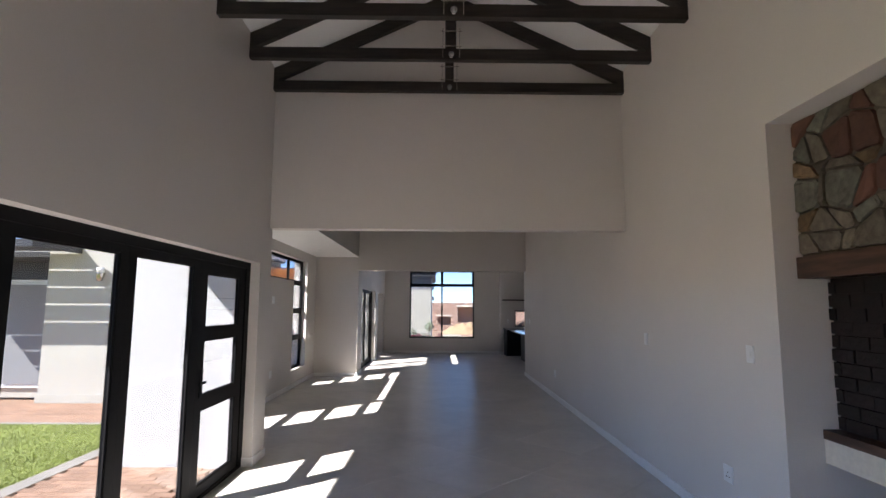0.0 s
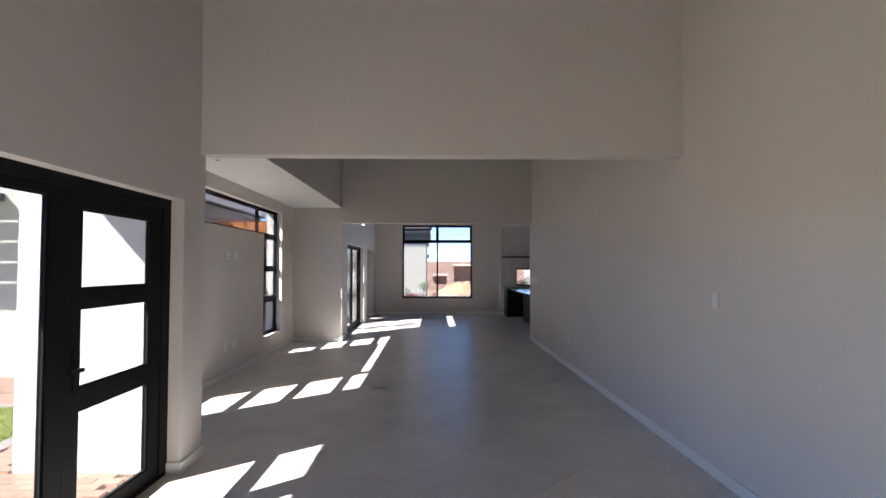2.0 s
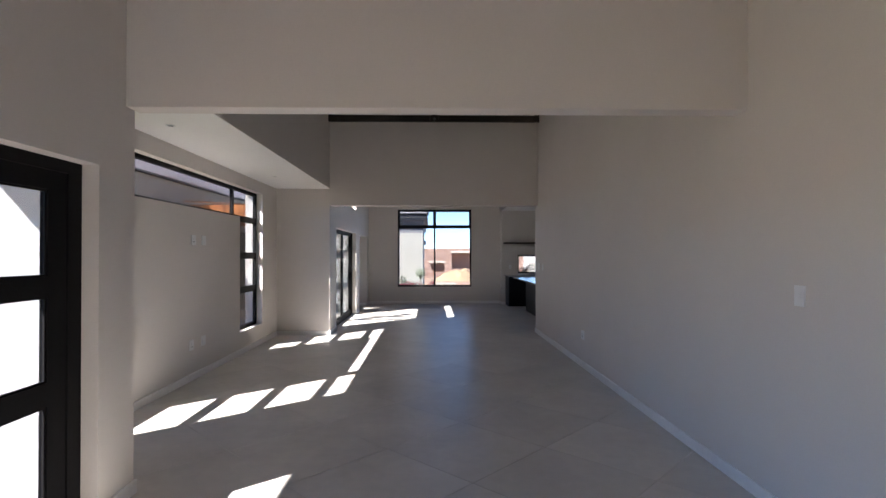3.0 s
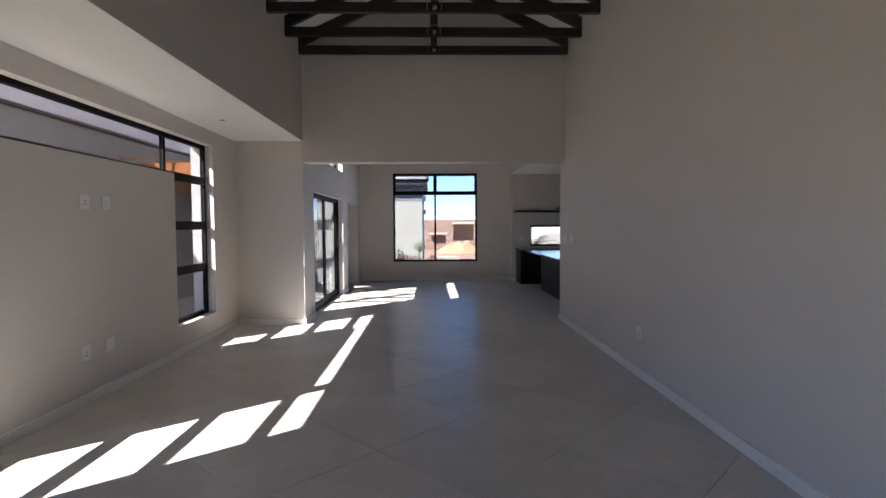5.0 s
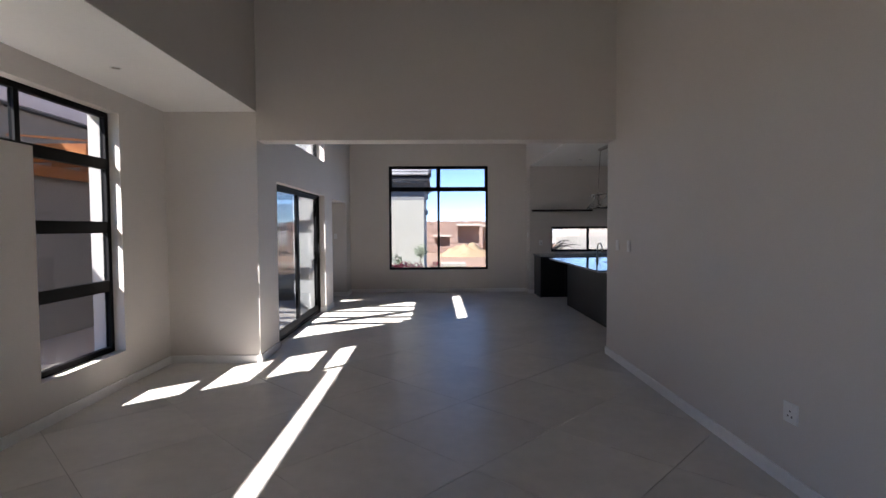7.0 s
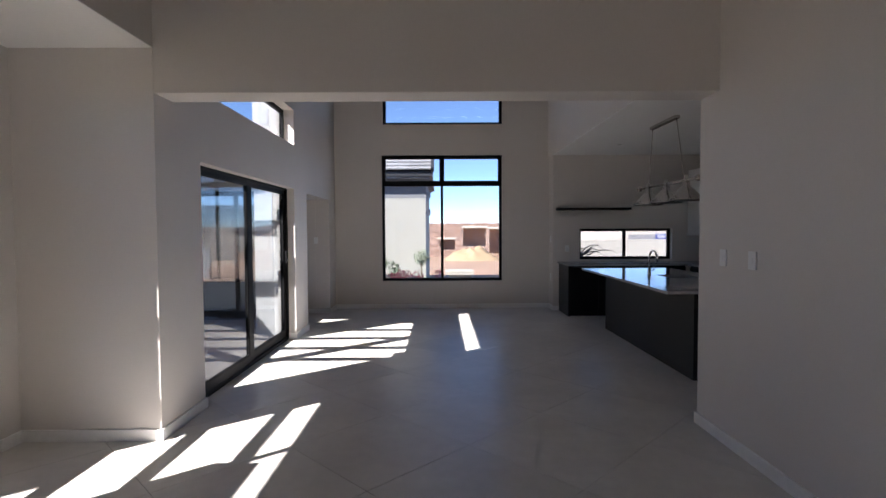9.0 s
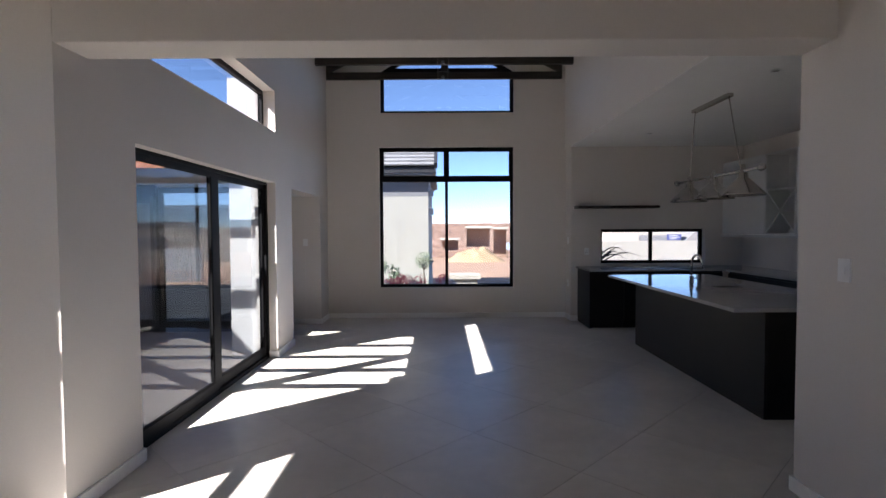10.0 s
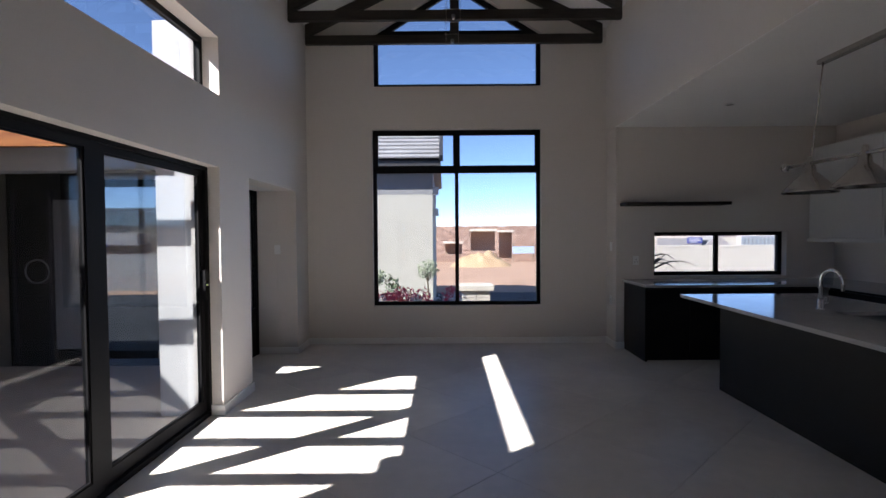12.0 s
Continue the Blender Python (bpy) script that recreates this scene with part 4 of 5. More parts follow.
prism(bm, [(-7.5 + 5.9, 3.80), (-5.25 + 5.9, 3.80), (-0.5, 4.2)], "y", 7.65 - 10.9, 16.4 - 10.9)
bmesh.ops.recalc_face_normals(bm, faces=bm.faces)
part("roof", bm, M_ROOFT, wing)
ipart("recess_wall", (-11.0, -6.95, 9.0, 9.2, -0.2, 3.0), M_BEIGE, wing, WO)
dw = ipart("sliding_door", (-9.6, -7.5, 8.93, 8.99, 0.0, 2.15), M_PLATE, wing, WO, "white framed sliding door")
for a, b in ((-9.5, -8.6), (-8.5, -7.6)):
    ipart("pane", (a, b, 8.90, 8.925, 0.08, 2.05), M_GREY, wing, WO)
can = root("slatted_canopy", "dark slatted canopy fixed over the courtyard door", "canopy", (-8.2, 7.2, 2.62))
CO = (-8.2, 7.2, 2.62)
for k in range(5):
    y = 6.68 + k * 0.222
    ipart("slat", (-9.8, -6.42, y, y + 0.182, 2.62, 2.645), M_DARKGREY, can, CO)
ipart("edge", (-9.8, -6.42, 6.62, 6.675, 2.58, 2.70), M_DARKGREY, can, CO)
ipart("edge", (-6.415, -6.36, 6.62, 7.795, 2.58, 2.70), M_DARKGREY, can, CO)
wl = root("wall_lamp", "brushed steel cylinder wall lamp outdoors", "wall lamp", (-5.95, 7.80, 2.19))
bm = bmesh.new()
lathe(bm, [(0.001, -0.11), (0.06, -0.11), (0.06, 0.04)], 0, -0.09, 20)
part("body", bm, M_STEEL, wl)
bm = bmesh.new()
lathe(bm, [(0.06, 0.045), (0.066, 0.05), (0.066, 0.13), (0.001, 0.13)], 0, -0.09, 20)
part("cap", bm, M_LAMPW, wl)
bx("bracket", (-0.03, 0.03, -0.04, 0.0, -0.04, 0.04), M_STEEL, wl)

# ---- courtyard ground ----
bm = bmesh.new()
box(bm, -14, -3.9, -6, 6.1, -0.3, -0.08)
structure("lawn", bm, M_GRASS, "sunny green lawn in the courtyard", "lawn")
bm = bmesh.new()
box(bm, -3.9, XL - T, -6, YA, -0.3, -0.105)
structure("paving_bed", bm, M_BED, "paving bed beside the doors", "paving")
bm = bmesh.new()
box(bm, -14, -3.78, 6.1, 7.8, -0.3, -0.104)
structure("paving_bed_far", bm, M_BED, "paving bed before the wing", "paving")
bm = bmesh.new()
box(bm, -3.9, XB - TB, YA, YB + 0.27, -0.3, -0.104)
structure("paving_bed_side", bm, M_BED, "paving bed along the bay", "paving")
kb = root("lawn_edging", "pale concrete edging between lawn and paving", "edging", (-3.84, 0, -0.2))
bx("kerb", (-0.06, 0.12, -6, 6.1, 0.0, 0.13), M_KERB, kb, "", 0.008)
bx("kerb", (-10, 0.12, 6.1, 6.2, 0.0, 0.13), M_KERB, kb, "", 0.008)

rg = random.Random(11)
verts, faces = [], []
for k in range(60000):
    x, y = -3.92 - 5.2 * rg.random() ** 1.3, rg.uniform(-0.5, 6.08)
    a, h, w = rg.uniform(0, math.tau), rg.uniform(0.018, 0.036), 0.0045
    dx, dy = math.cos(a) * w, math.sin(a) * w
    lx, ly = rg.uniform(-0.02, 0.02), rg.uniform(-0.02, 0.02)
    n = len(verts)
    verts += [(x - dx, y - dy, -0.08), (x + dx, y + dy, -0.08), (x + lx, y + ly, -0.08 + h)]
    faces.append((n, n + 1, n + 2))
me = bpy.data.meshes.new("grass")
me.from_pydata(verts, [], faces)
me.materials.append(M_BLADE)
tagged(new("grass", me), "short mown green grass on the lawn", "grass", "", "stuff")

# ---- beyond the end window ----
house = root("neighbour_house", "beige plastered house with grey band and tiled roof", "house", (-2.1, 21.5, -0.4))
HO = (-2.1, 21.5, -0.4)
ipart("wall", (-4.2, -0.11, 21.5, 26.5, -0.4, 2.42), M_BEIGE, house, HO, "beige plastered wall")
ipart("band", (-4.203, -0.107, 21.497, 26.503, 2.42, 2.95), M_GREY, house, HO, "grey painted band")
ipart("soffit", (-4.4, 0.0, 21.2, 26.8, 2.95, 3.0), M_GREY, house, HO)
ipart("fascia", (-4.4, 0.08, 21.16, 26.84, 3.0, 3.13), M_DARKGREY, house, HO, "charcoal gutter", 0.01)
for z in (1.75, 2.25):
    ipart("lamp_box", (-0.107, 0.02, 22.0, 22.15, z + 0.2, z + 0.38), M_PLATE, house, HO, "white outdoor lamp")
tb = bmesh.new()
beam(tb, (0, 0, 0.05), (0, 0.30, 0.155), 0.325, 0.032)
roof_tile = mesh("roof_tile", tb, M_ROOFT, 0.008)
for r in range(9):
    for c in range(13):
        ob = new("roof_tile", roof_tile)
        ob.parent = house
        ob.location = (-0.05 - c * 0.327 + 2.1, 21.08 + r * 0.23 - 21.5, 3.14 + r * 0.125 + 0.4)
bm = bmesh.new()
beam(bm, (2.19, -0.44, 3.56), (2.19, 1.9, 4.83), 0.09, 0.14)
part("barge_board", bm, M_DARKGREY, house, "charcoal barge board")
bm = bmesh.new()
prism(bm, [(21.15 - 21.5, 3.13 + 0.4), (26.9 - 21.5, 3.13 + 0.4), (24.0 - 21.5, 4.6 + 0.4)], "x", -4.3 + 2.1, 0.05 + 2.1)
bmesh.ops.recalc_face_normals(bm, faces=bm.faces)
part("roof", bm, M_DARKGREY, house)

bm = bmesh.new()
for a, b in ((16.25, 18.0), (18.0, 22.0), (22.0, 26.5)):
    v = [bm.verts.new(p) for p in ((-16, a, ground_z(a) + 0.02), (12, a, ground_z(a) + 0.02), (12, b, ground_z(b) + 0.02), (-16, b, ground_z(b) + 0.02))]
    bm.faces.new(v)
structure("driveway", bm, M_ROAD, "dark asphalt driveway", "driveway")
bm = bmesh.new()
box(bm, -4.2, 2.2, YE + T, 21.4, -0.4, -0.15)
structure("flower_bed", bm, M_MORTAR, "dark soil flower bed under the window", "bed")


def leaf_cloud(bm, centre, radii, count, size, rg):
    for k in range(count):
        d = Vector((rg.gauss(0, 1), rg.gauss(0, 1), rg.gauss(0, 1))).normalized() * rg.random() ** 0.45
        p = Vector(centre) + Vector((d.x * radii[0], d.y * radii[1], d.z * radii[2]))
        a = Vector((rg.gauss(0, 1), rg.gauss(0, 1), rg.gauss(0, 1))).normalized()
        b = a.orthogonal().normalized()
        s = size * rg.uniform(0.6, 1.3)
        v = [bm.verts.new(p + a * s), bm.verts.new(p + b * s * 0.35), bm.verts.new(p - a * s), bm.verts.new(p - b * s * 0.35)]
        bm.faces.new(v)


def standard_tree(x, y, h, r, seed):
    rg = random.Random(seed)
    th = root("standard_tree", "small clipped olive standard tree in the bed", "tree", (x, y, -0.15), "standard trees")
    bm = bmesh.new()
    tube(bm, [(0, 0, 0), (0.01, 0, h * 0.4), (-0.008, 0.01, h * 0.75), (0.0, 0.0, h)], [0.022, 0.016, 0.014, 0.008], 8)
    for k in range(6):
        a = k * 1.05
        tube(bm, [(0, 0, h * 0.78), (math.cos(a) * r * 0.5, math.sin(a) * r * 0.5, h * 0.95), (math.cos(a) * r * 0.8, math.sin(a) * r * 0.8, h * 1.05)], [0.008, 0.005, 0.002], 5)
    part("trunk", bm, M_BARK, th)
    bm = bmesh.new()
    leaf_cloud(bm, (0, 0, h), (r, r, r * 0.95), 420, 0.03, rg)
    part("crown", bm, M_LEAF, th)


standard_tree(-0.16, 19.6, 1.02, 0.21, 3)
standard_tree(-1.15, 19.9, 0.85, 0.19, 4)


def shrub(name, label, x, y, r, h, material, seed, count=260, size=0.05):
    rg = random.Random(seed)
    th = root(name, label, "plant", (x, y, -0.15))
    bm = bmesh.new()
    for k in range(7):
        a = rg.uniform(0, math.tau)
        tube(bm, [(0, 0, 0), (math.cos(a) * r * 0.5, math.sin(a) * r * 0.5, h * 0.8)], [0.008, 0.003], 5)
    part("stem", bm, M_BARK, th)
    bm = bmesh.new()
    leaf_cloud(bm, (0, 0, h * (0.42 if material else 0.6)), (r, r, h * (0.36 if material else 0.45)), count, size, rg)
    part("foliage", bm, M_LEAFD, th)
    if material:
        bm = bmesh.new()
        leaf_cloud(bm, (0, 0, h * 0.8), (r * 1.1, r * 1.1, h * 0.32), int(count * 1.5), size * 0.95, rg)
        part("blossom", bm, material, th)


shrub("shrub", "grey-green loose shrub by the beige wall", -0.78, 19.2, 0.17, 0.95, None, 8, 200)
for k, (x, y) in enumerate(((-1.05, 18.7), (-0.75, 18.55), (-0.45, 18.7), (-0.2, 18.6), (0.25, 18.75), (-0.6, 18.9))):
    shrub("flower_clump", "red flowering bedding plant below the window", x, y, 0.16, 0.70, M_FLOWER, 20 + k, 120, 0.04)
for k, (x, y) in enumerate(((0.05, 18.5), (0.45, 18.6), (-0.3, 18.45), (-0.9, 18.5), (0.3, 18.5))):
    shrub("flower_clump", "white flowering bedding plant below the window", x, y, 0.12, 0.62, M_FLOWERW, 40 + k, 90, 0.035)
pl = root("stone_plinth", "pale stone-capped brick pier by the driveway", "pier", (0.85, 21.2, -0.3))
bx("cap", (-0.42, 0.35, -0.35, 0.35, 0.62, 0.72), M_CREAM, pl, "", 0.015)
for r in range(4):
    for c in range(2):
        bx("brick", (-0.32 + c * 0.3, -0.03 + c * 0.3, -0.28, 0.28, 0.02 + r * 0.15, 0.16 + r * 0.15), M_CREAM, pl, "", 0.01)

# sand heap
rg = random.Random(2)
bm = bmesh.new()
n, m_ = 26, 14
grid = []
for i in range(n + 1):
    row = []
    for j in range(m_ + 1):
        u, v = i / n * 2 - 1, j / m_ * 2 - 1
        z = min(0.72, max(0.0, 1 - math.hypot(u, v)) ** 0.75)
        z *= 1 + 0.45 * noise.noise((u * 3.5, v * 3.5, 1.7)) + 0.3 * noise.noise((u * 9, v * 9, 4))
        row.append(bm.verts.new((u * 2.1, v * 1.4, z * 1.2 - 0.04)))
    grid.append(row)
for i in range(n):
    for j in range(m_):
        bm.faces.new((grid[i][j], grid[i + 1][j], grid[i + 1][j + 1], grid[i][j + 1])).smooth = True
heap = tagged(part("sand_heap", bm, M_SAND), "heap of yellow building sand on bare soil", "sand heap")
heap.location = (2.55, 44.0, ground_z(44.0))


def ruin(name, label, x0, x1, y0, y1, z1, holes):
    zb = ground_z(y0) - 0.1
    th = root(name, label, "building", ((x0 + x1) / 2, y0, zb))
    ox = (x0 + x1) / 2
    bm = bmesh.new()
    us = sorted({x0 - ox, x1 - ox, *(h[i] - ox for h in holes for i in (0, 1))})
    zs = sorted({0.0, z1 - zb, *(h[i] - zb for h in holes for i in (2, 3))})
    cells(bm, us, [0, 0.25], zs, lambda x, y, z: not any(h[0] - ox < x < h[1] - ox and h[2] - zb < z < h[3] - zb for h in holes))
    part("wall", bm, M_BRICKW, th, "bare clay brick wall")
    bm = bmesh.new()
    box(bm, x0 - ox, x1 - ox, y1 - y0 - 0.25, y1 - y0, 0, z1 - zb)
    part("rear_wall", bm, M_BRICKW, th)
    for h in holes:
        bm = bmesh.new()
        box(bm, h[0] - ox - 0.15, h[1] - ox + 0.15, -0.03, 0.28, h[3] - zb, h[3] - zb + 0.18)
        part("lintel", bm, M_CREAM, th)
    # Slab added to shade the inside, so the openings look dark.
    bm = bmesh.new()
    box(bm, x0 - ox + 0.1, x1 - ox - 0.1, 0.3, y1 - y0 - 0.3, z1 - zb - 0.45, z1 - zb - 0.3)
    part("slab", bm, M_CREAM, th)
    bm = bmesh.new()
    box(bm, x0 - ox + 0.05, x1 - ox - 0.05, 1.6, 1.7, 0, z1 - zb - 0.45)
    part("inner_wall", bm, M_BRICKW, th)
    # courses of bricks standing proud
    bm = bmesh.new()
    rr = random.Random(int(x0 * 7) + 3)
    z = 0.0
    while z < z1 - zb - 0.1:
        x = x0 - ox + rr.uniform(0, 0.2)
        while x < x1 - ox - 0.3:
            inside = any(h[0] - ox - 0.32 < x < h[1] - ox + 0.02 and h[2] - zb - 0.18 < z < h[3] - zb + 0.2 for h in holes)
            if not inside and rr.random() < 0.75:
                box(bm, x, x + 0.28, -rr.uniform(0.01, 0.05), 0.01, z + 0.01, z + 0.15)
            x += 0.31
        z += 0.17
    tagged(part("brickwork", bm, M_BRICK, th), "", "", "", "stuff")
    return th


Z52 = -0.8
ruin("unfinished_house", "unfinished clay brick house without a roof", -1.2, 9.5, 52.0, 58.0, 2.1, [(2.3, 4.3, 0.1, 1.7), (4.6, 5.7, Z52, 1.6), (0.2, 1.6, -0.2, 0.7)])
o = (-20.0, 46.0, -0.8)
tw = root("town_house", "taupe plastered house with a flat roof and balcony", "house", o)
ipart("wall", (-30.0, -9.0, 46.0, 52.0, -0.8, 3.2), M_TAUPE, tw, o)
ipart("roof", (-30.4, -8.6, 45.2, 52.4, 3.2, 3.45), M_DARKGREY, tw, o)
ipart("balcony", (-25.0, -20.6, 44.6, 45.999, 0.9, 1.7), M_GREY, tw, o)
for x in (-27.5, -23.5, -18.5, -15.5, -12.5):
    w = ipart("window", (x, x + 1.5, 45.95, 45.999, 1.75 if x < -20 else 1.3, 2.85), M_DARKGREY, tw, o)

sg = root("site_sign", "pale blue printed site board on posts", "sign", (6.3, 50.0, ground_z(50)))
bx("board", (-0.85, 0.85, -0.03, 0.03, 0.7, 1.25), M_BLUE, sg)
bx("post", (-0.8, -0.72, 0.03, 0.10, 0.0, 1.5), M_BARK, sg)
bx("post", (0.72, 0.8, 0.03, 0.10, 0.0, 1.5), M_BARK, sg)
for k, (x0, x1, y, h, mt) in enumerate(((-2.0, 3.0, 78, 2.0, M_BRICKW), (9.5, 18, 74, 2.6, M_WHITE), (4.5, 8.5, 90, 2.5, M_WHITE), (-9, -3.2, 84, 3.3, M_WHITE), (-40, -22, 70, 3.6, M_WHITE), (18, 32, 66, 2.3, M_BEIGE), (-60, -42, 90, 4, M_BEIGE), (34, 60, 80, 3.2, M_WHITE))):
    o = ((x0 + x1) / 2, y, -0.8)
    fh = root("far_house", "distant pale house with a low grey roof", "house", o, "distant houses")
    ipart("wall", (x0, x1, y, y + 7, -0.8, -0.8 + h), mt, fh, o)
    ipart("roof", (x0 - 0.4, x1 + 0.4, y - 0.4, y + 7.4, -0.8 + h, -0.3 + h), M_ROOFT, fh, o)
    for q in range(int((x1 - x0) // 3) if x0 < -20 else 0):
        ipart("window", (x0 + 0.8 + q * 3, x0 + 2.0 + q * 3, y - 0.03, y - 0.001, 0.1, 0.8 + 0.2 * h), M_DARKGREY, fh, o)
bm = bmesh.new()
pts = []
for k in range(61):
    a = math.pi * k / 60
    pts.append((math.cos(a) * 480, math.sin(a) * 480, 2.5 + 2.5 * noise.noise((k * 0.3, 0, 0)) + 2.5))
lo = [bm.verts.new((x, y, -2)) for x, y, z in pts]
hi = [bm.verts.new((x, y, z)) for x, y, z in pts]
for k in range(60):
    bm.faces.new((lo[k], lo[k + 1], hi[k + 1], hi[k]))
structure("backdrop", bm, M_FAR, "low hazy hills on the horizon", "backdrop")

# boundary walls
for x0, x1, y, z, mt in ((4.3, 18.0, 22.0, 1.22, M_CREAMW), (-17.0, -9.1, 28.0, 0.88, M_GREY)):
    o = ((x0 + x1) / 2, y, -0.5)
    bw = root("boundary_wall", "cream plastered boundary wall" if x0 > 0 else "grey plastered boundary wall", "wall", o)
    ipart("wall", (x0, x1, y, y + 0.2, -0.5, z - 0.05), mt, bw, o)
    ipart("coping", (x0 - 0.005, x1 + 0.005, y - 0.004, y + 0.204, z - 0.05, z), mt, bw, o)
aloe = root("aloe", "spiky dark aloe outside the kitchen window", "plant", (3.05, 18.0, -0.25))
rg = random.Random(9)
for k in range(16):
    a = k * 2.4
    r = rg.uniform(0.35, 0.75)
    top = rg.uniform(1.25, 1.62)
    bm = bmesh.new()
    pts = [(math.cos(a) * r * s, math.sin(a) * r * s * 0.6, 0.75 + (top - 0.75) * (1 - (1 - s) ** 2) - 0.18 * s * s * (k % 3)) for s in (0.0, 0.25, 0.5, 0.75, 1.0)]
    tube(bm, pts, [0.035, 0.03, 0.022, 0.013, 0.002], 6)
    part("leaf", bm, M_ALOE, aloe)
bm = bmesh.new()
tube(bm, [(0, 0, 0), (0.02, 0, 0.4), (0, 0, 0.8)], [0.09, 0.07, 0.06], 10)
part("stem", bm, M_BARK, aloe)
for a, r, peak, end in ((0.1, 0.82, 1.42, 1.26), (-0.12, 1.0, 1.30, 1.26), (0.25, 0.95, 1.30, 1.08), (-0.3, 0.62, 1.30, 1.46), (0.5, 0.6, 1.1, 1.02)):
    bm = bmesh.new()
    pts = []
    for k in range(9):
        s = k / 8
        z = (1 - s) ** 2 * 0.85 + 2 * s * (1 - s) * (2 * peak - 0.5 * (0.85 + end)) + s * s * end
        pts.append((math.cos(a) * r * s, math.sin(a) * r * s, z))
    tube(bm, pts, [0.024 * (1 - k / 8.4) + 0.001 for k in range(9)], 6)
    part("leaf", bm, M_ALOE, aloe)
o = (11.6, 36.0, -0.6)
gar = root("garage", "pale plastered garage behind the boundary wall", "garage", o)
ipart("wall", (9.0, 13.2, 36.0, 40.0, -0.6, 1.75), M_CREAMW, gar, o)
ipart("band", (10.9, 13.15, 35.96, 35.998, 0.70, 1.22), M_GREY, gar, o, "grey painted band")
bm = bmesh.new()
prism(bm, [(13.21 - 11.6, 1.25), (14.1 - 11.6, 2.0), (15.0 - 11.6, 1.25)], "y", 0.2, 4.0)
bmesh.ops.recalc_face_normals(bm, faces=bm.faces)
part("gable_roof", bm, M_ROOFT, gar, "low grey gable roof")
ipart("side_wall", (13.21, 14.95, 36.3, 39.9, -0.6, 0.645), M_CREAMW, gar, o)
o = (12.82, 35.9, 0.0)
bs = root("wall_sign", "blue sign board with white lines on the garage", "sign", o)
ipart("board", (12.42, 13.18, 35.93, 35.958, 0.95, 1.25), M_SIGNB, bs, o)
for a, b, z in ((12.5, 13.0, 1.16), (12.5, 13.1, 1.08), (12.55, 12.9, 1.0)):
    ipart("line_of_text", (a, b, 35.92, 35.929, z, z + 0.035), M_PLATE, bs, o)
o = (16.3, 36.0, -0.6)
sf = root("sheet_fence", "pale blue ribbed sheet metal fence", "fence", o)
ipart("sheet", (15.2, 18.5, 36.0, 36.03, -0.6, 1.28), M_SHEET, sf, o)
for k in range(16):
    ipart("rib", (15.25 + k * 0.2, 15.31 + k * 0.2, 35.96, 35.999, -0.6, 1.30), M_SHEET, sf, o)

# ---- clay pavers ----
beds = {o.name: o for o in scene.objects if o.name.startswith("paving_bed")}
pm = bmesh.new()
box(pm, -0.1, 0.1, -0.05, 0.05, 0.0, 0.03)
paver = mesh("paver", pm, M_PAVE, 0.004)


def lay(owner, x0, x1, y0, y1, z):
    c = 0
    y = y0 + 0.055
    while y < y1 - 0.05:
        x = x0 + (0.105 if c % 2 else 0.21) - 0.0
        while x < x1 - 0.1:
            ob = new("paver", paver)
            ob.parent = owner
            ob.location = (x, y, z)
            x += 0.207
        y += 0.107
        c += 1


lay(beds["paving_bed"], -3.78, -2.2, 2.6, YA, -0.105)
lay(beds["paving_bed_far"], -7.4, -4.6, 6.75, 7.78, -0.104)
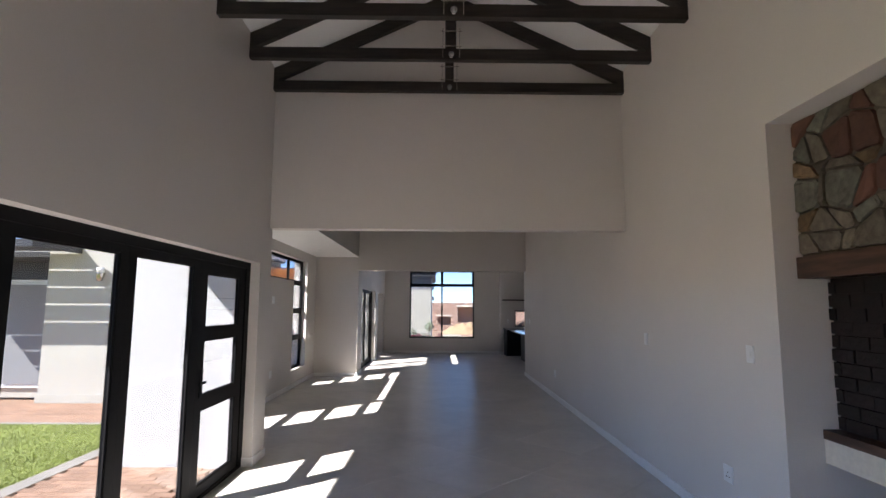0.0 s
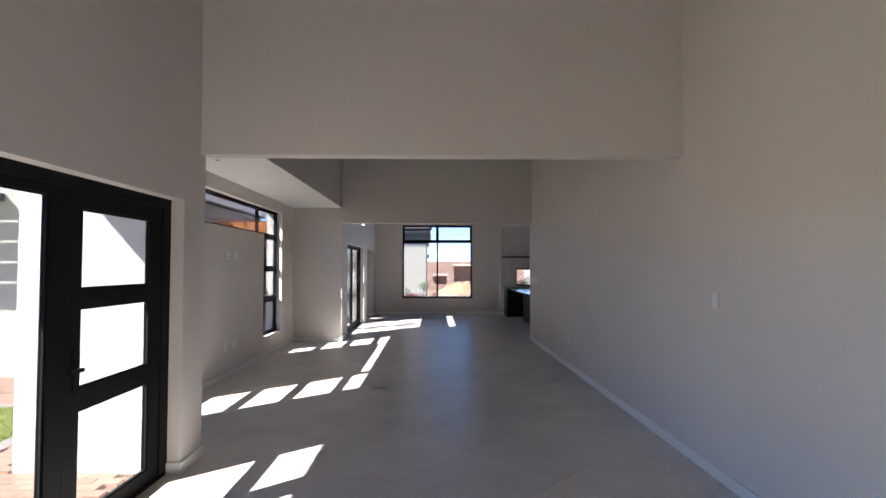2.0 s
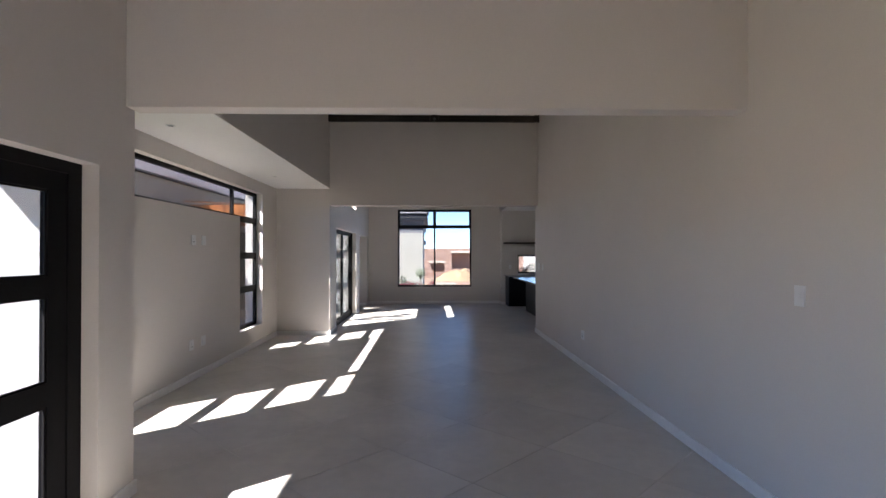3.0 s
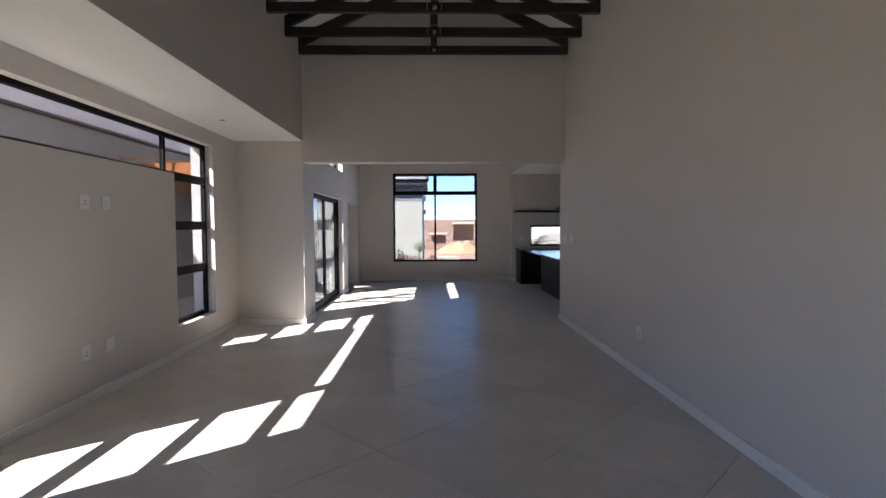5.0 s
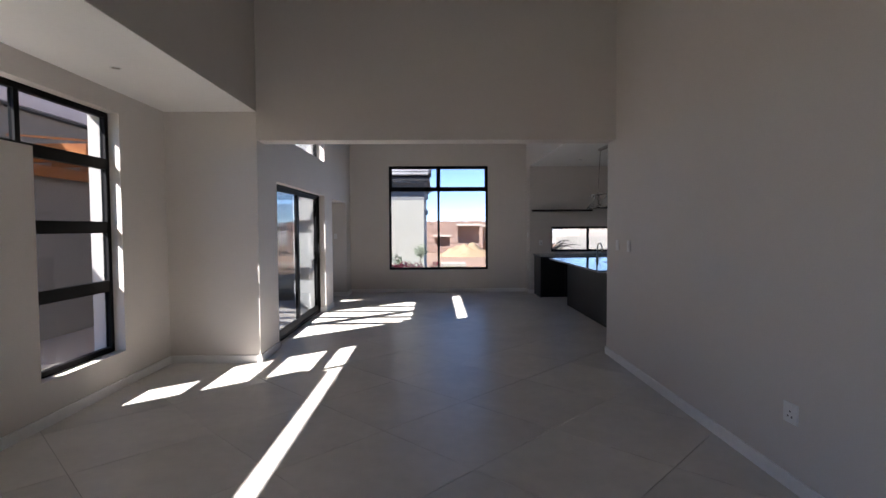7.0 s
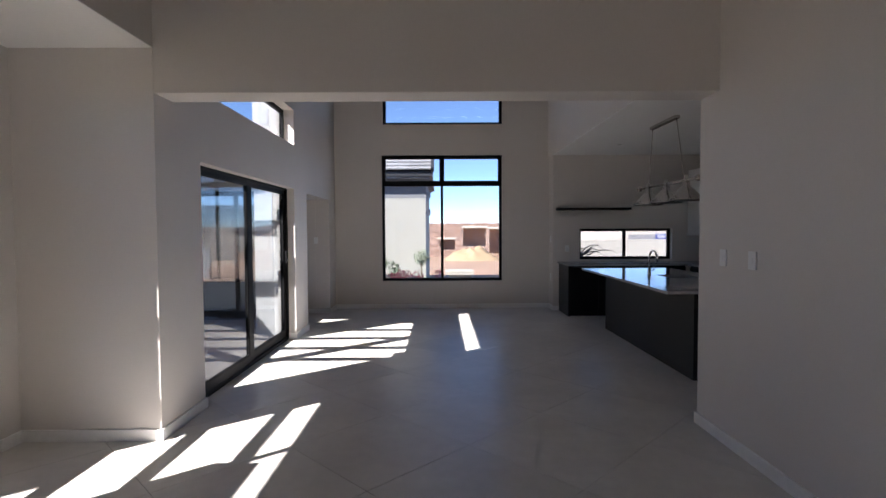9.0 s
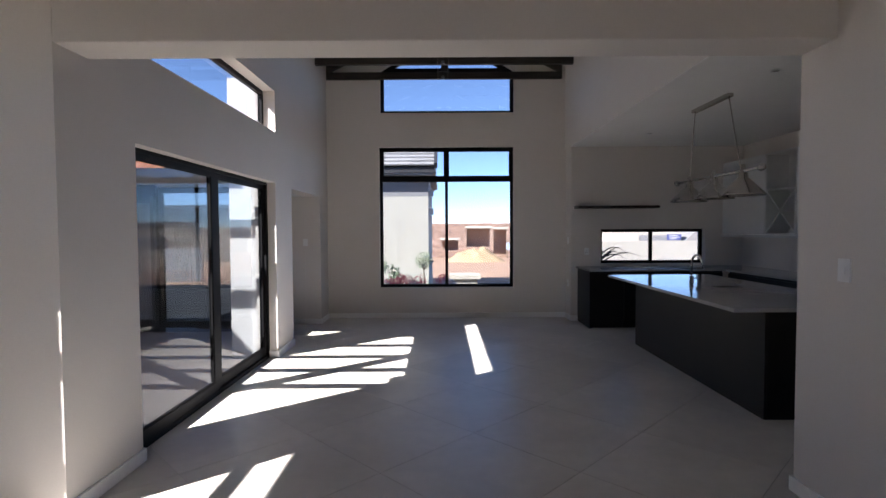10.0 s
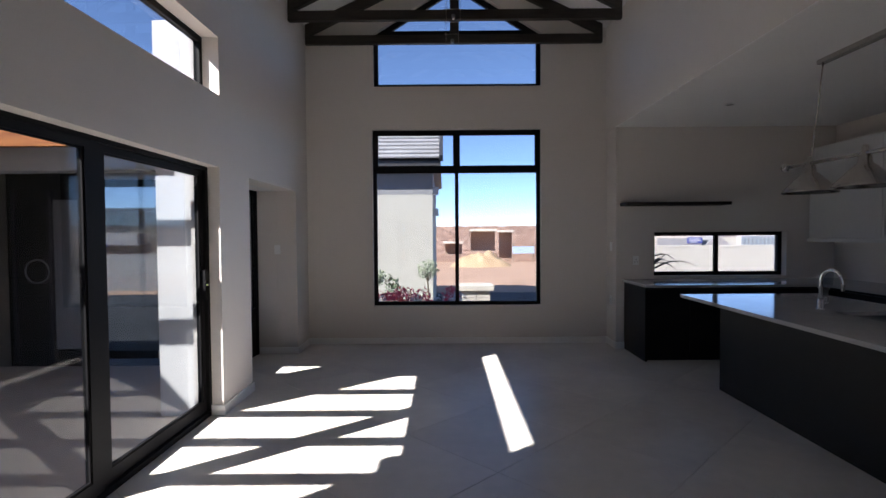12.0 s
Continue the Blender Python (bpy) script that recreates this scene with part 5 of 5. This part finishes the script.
# the rest of the paving, joined
vs, fs = [], []
for x0, x1, y0, y1 in ((-3.78, -2.05, -2.0, 2.6), (-8.8, -7.4, 6.2, 7.78), (-7.4, -3.8, 6.2, 6.75), (-3.78, -3.2, YA, 10.8)):
    y, c = y0 + 0.055, 0
    while y < y1 - 0.05:
        x = x0 + (0.105 if c % 2 else 0.21)
        while x < x1 - 0.1:
            n = len(vs)
            for z in (-0.105, -0.075):
                vs += [(x - 0.1, y - 0.05, z), (x + 0.1, y - 0.05, z), (x + 0.1, y + 0.05, z), (x - 0.1, y + 0.05, z)]
            fs += [(n + 4, n + 5, n + 6, n + 7), (n, n + 1, n + 5, n + 4), (n + 1, n + 2, n + 6, n + 5), (n + 2, n + 3, n + 7, n + 6), (n + 3, n, n + 4, n + 7)]
            x += 0.207
        y += 0.107
        c += 1
me = bpy.data.meshes.new("pavers")
me.from_pydata(vs, [], fs)
me.materials.append(M_PAVE)
tagged(new("pavers", me), "red clay brick pavers in running bond", "paving", "", "stuff")


# ---- floor tiles, last ----
def clip(poly, x0, x1, y0, y1):
    for axis, lim, keep in ((0, x0, 1), (0, x1, -1), (1, y0, 1), (1, y1, -1)):
        out = []
        for i, p in enumerate(poly):
            q = poly[i - 1]
            a, b = (q[axis] - lim) * keep, (p[axis] - lim) * keep
            if (a >= 0) != (b >= 0):
                s = a / (a - b)
                out.append((q[0] + (p[0] - q[0]) * s, q[1] + (p[1] - q[1]) * s))
            if b >= 0:
                out.append(p)
        poly = out
        if len(poly) < 3:
            return []
    return poly


ROOMS = [(XL, XR, Y0, 11.09), (XL, 2.42, 11.09, YE), (XB, XL, YA + D1, YB), (2.42, XK, 11.09, YK), (XL - 0.10, XL, -3.2, 3.885), (XL - 0.10, XL, 11.52, 14.34), (XL - 0.5, XL, 15.0, 16.58)]
SIDE, GAP = 0.9, 0.0017
half = SIDE / math.sqrt(2)
for i in range(-30, 31):
    for j in range(-30, 31):
        cx, cy = 0.49 + (i + j) * half, 13.24 + half + (i - j) * half
        if not (-4 < cx < 6.5 and -5 < cy < 18.5):
            continue
        h = half - GAP * 1.414
        bm = bmesh.new()
        for room in ROOMS:
            poly = clip([(cx + h, cy), (cx, cy + h), (cx - h, cy), (cx, cy - h)], *room)
            if len(poly) >= 3:
                vs = [bm.verts.new((x - cx, y - cy, 0.0)) for x, y in poly]
                lo = [bm.verts.new((x - cx, y - cy, -0.004)) for x, y in poly]
                bm.faces.new(vs)
                for k in range(len(vs)):
                    bm.faces.new((vs[k - 1], lo[k - 1], lo[k], vs[k]))
        if not bm.verts:
            bm.free()
            continue
        ob = part("tile", bm, M_TILE, floor)
        ob.location = (cx, cy, 0)
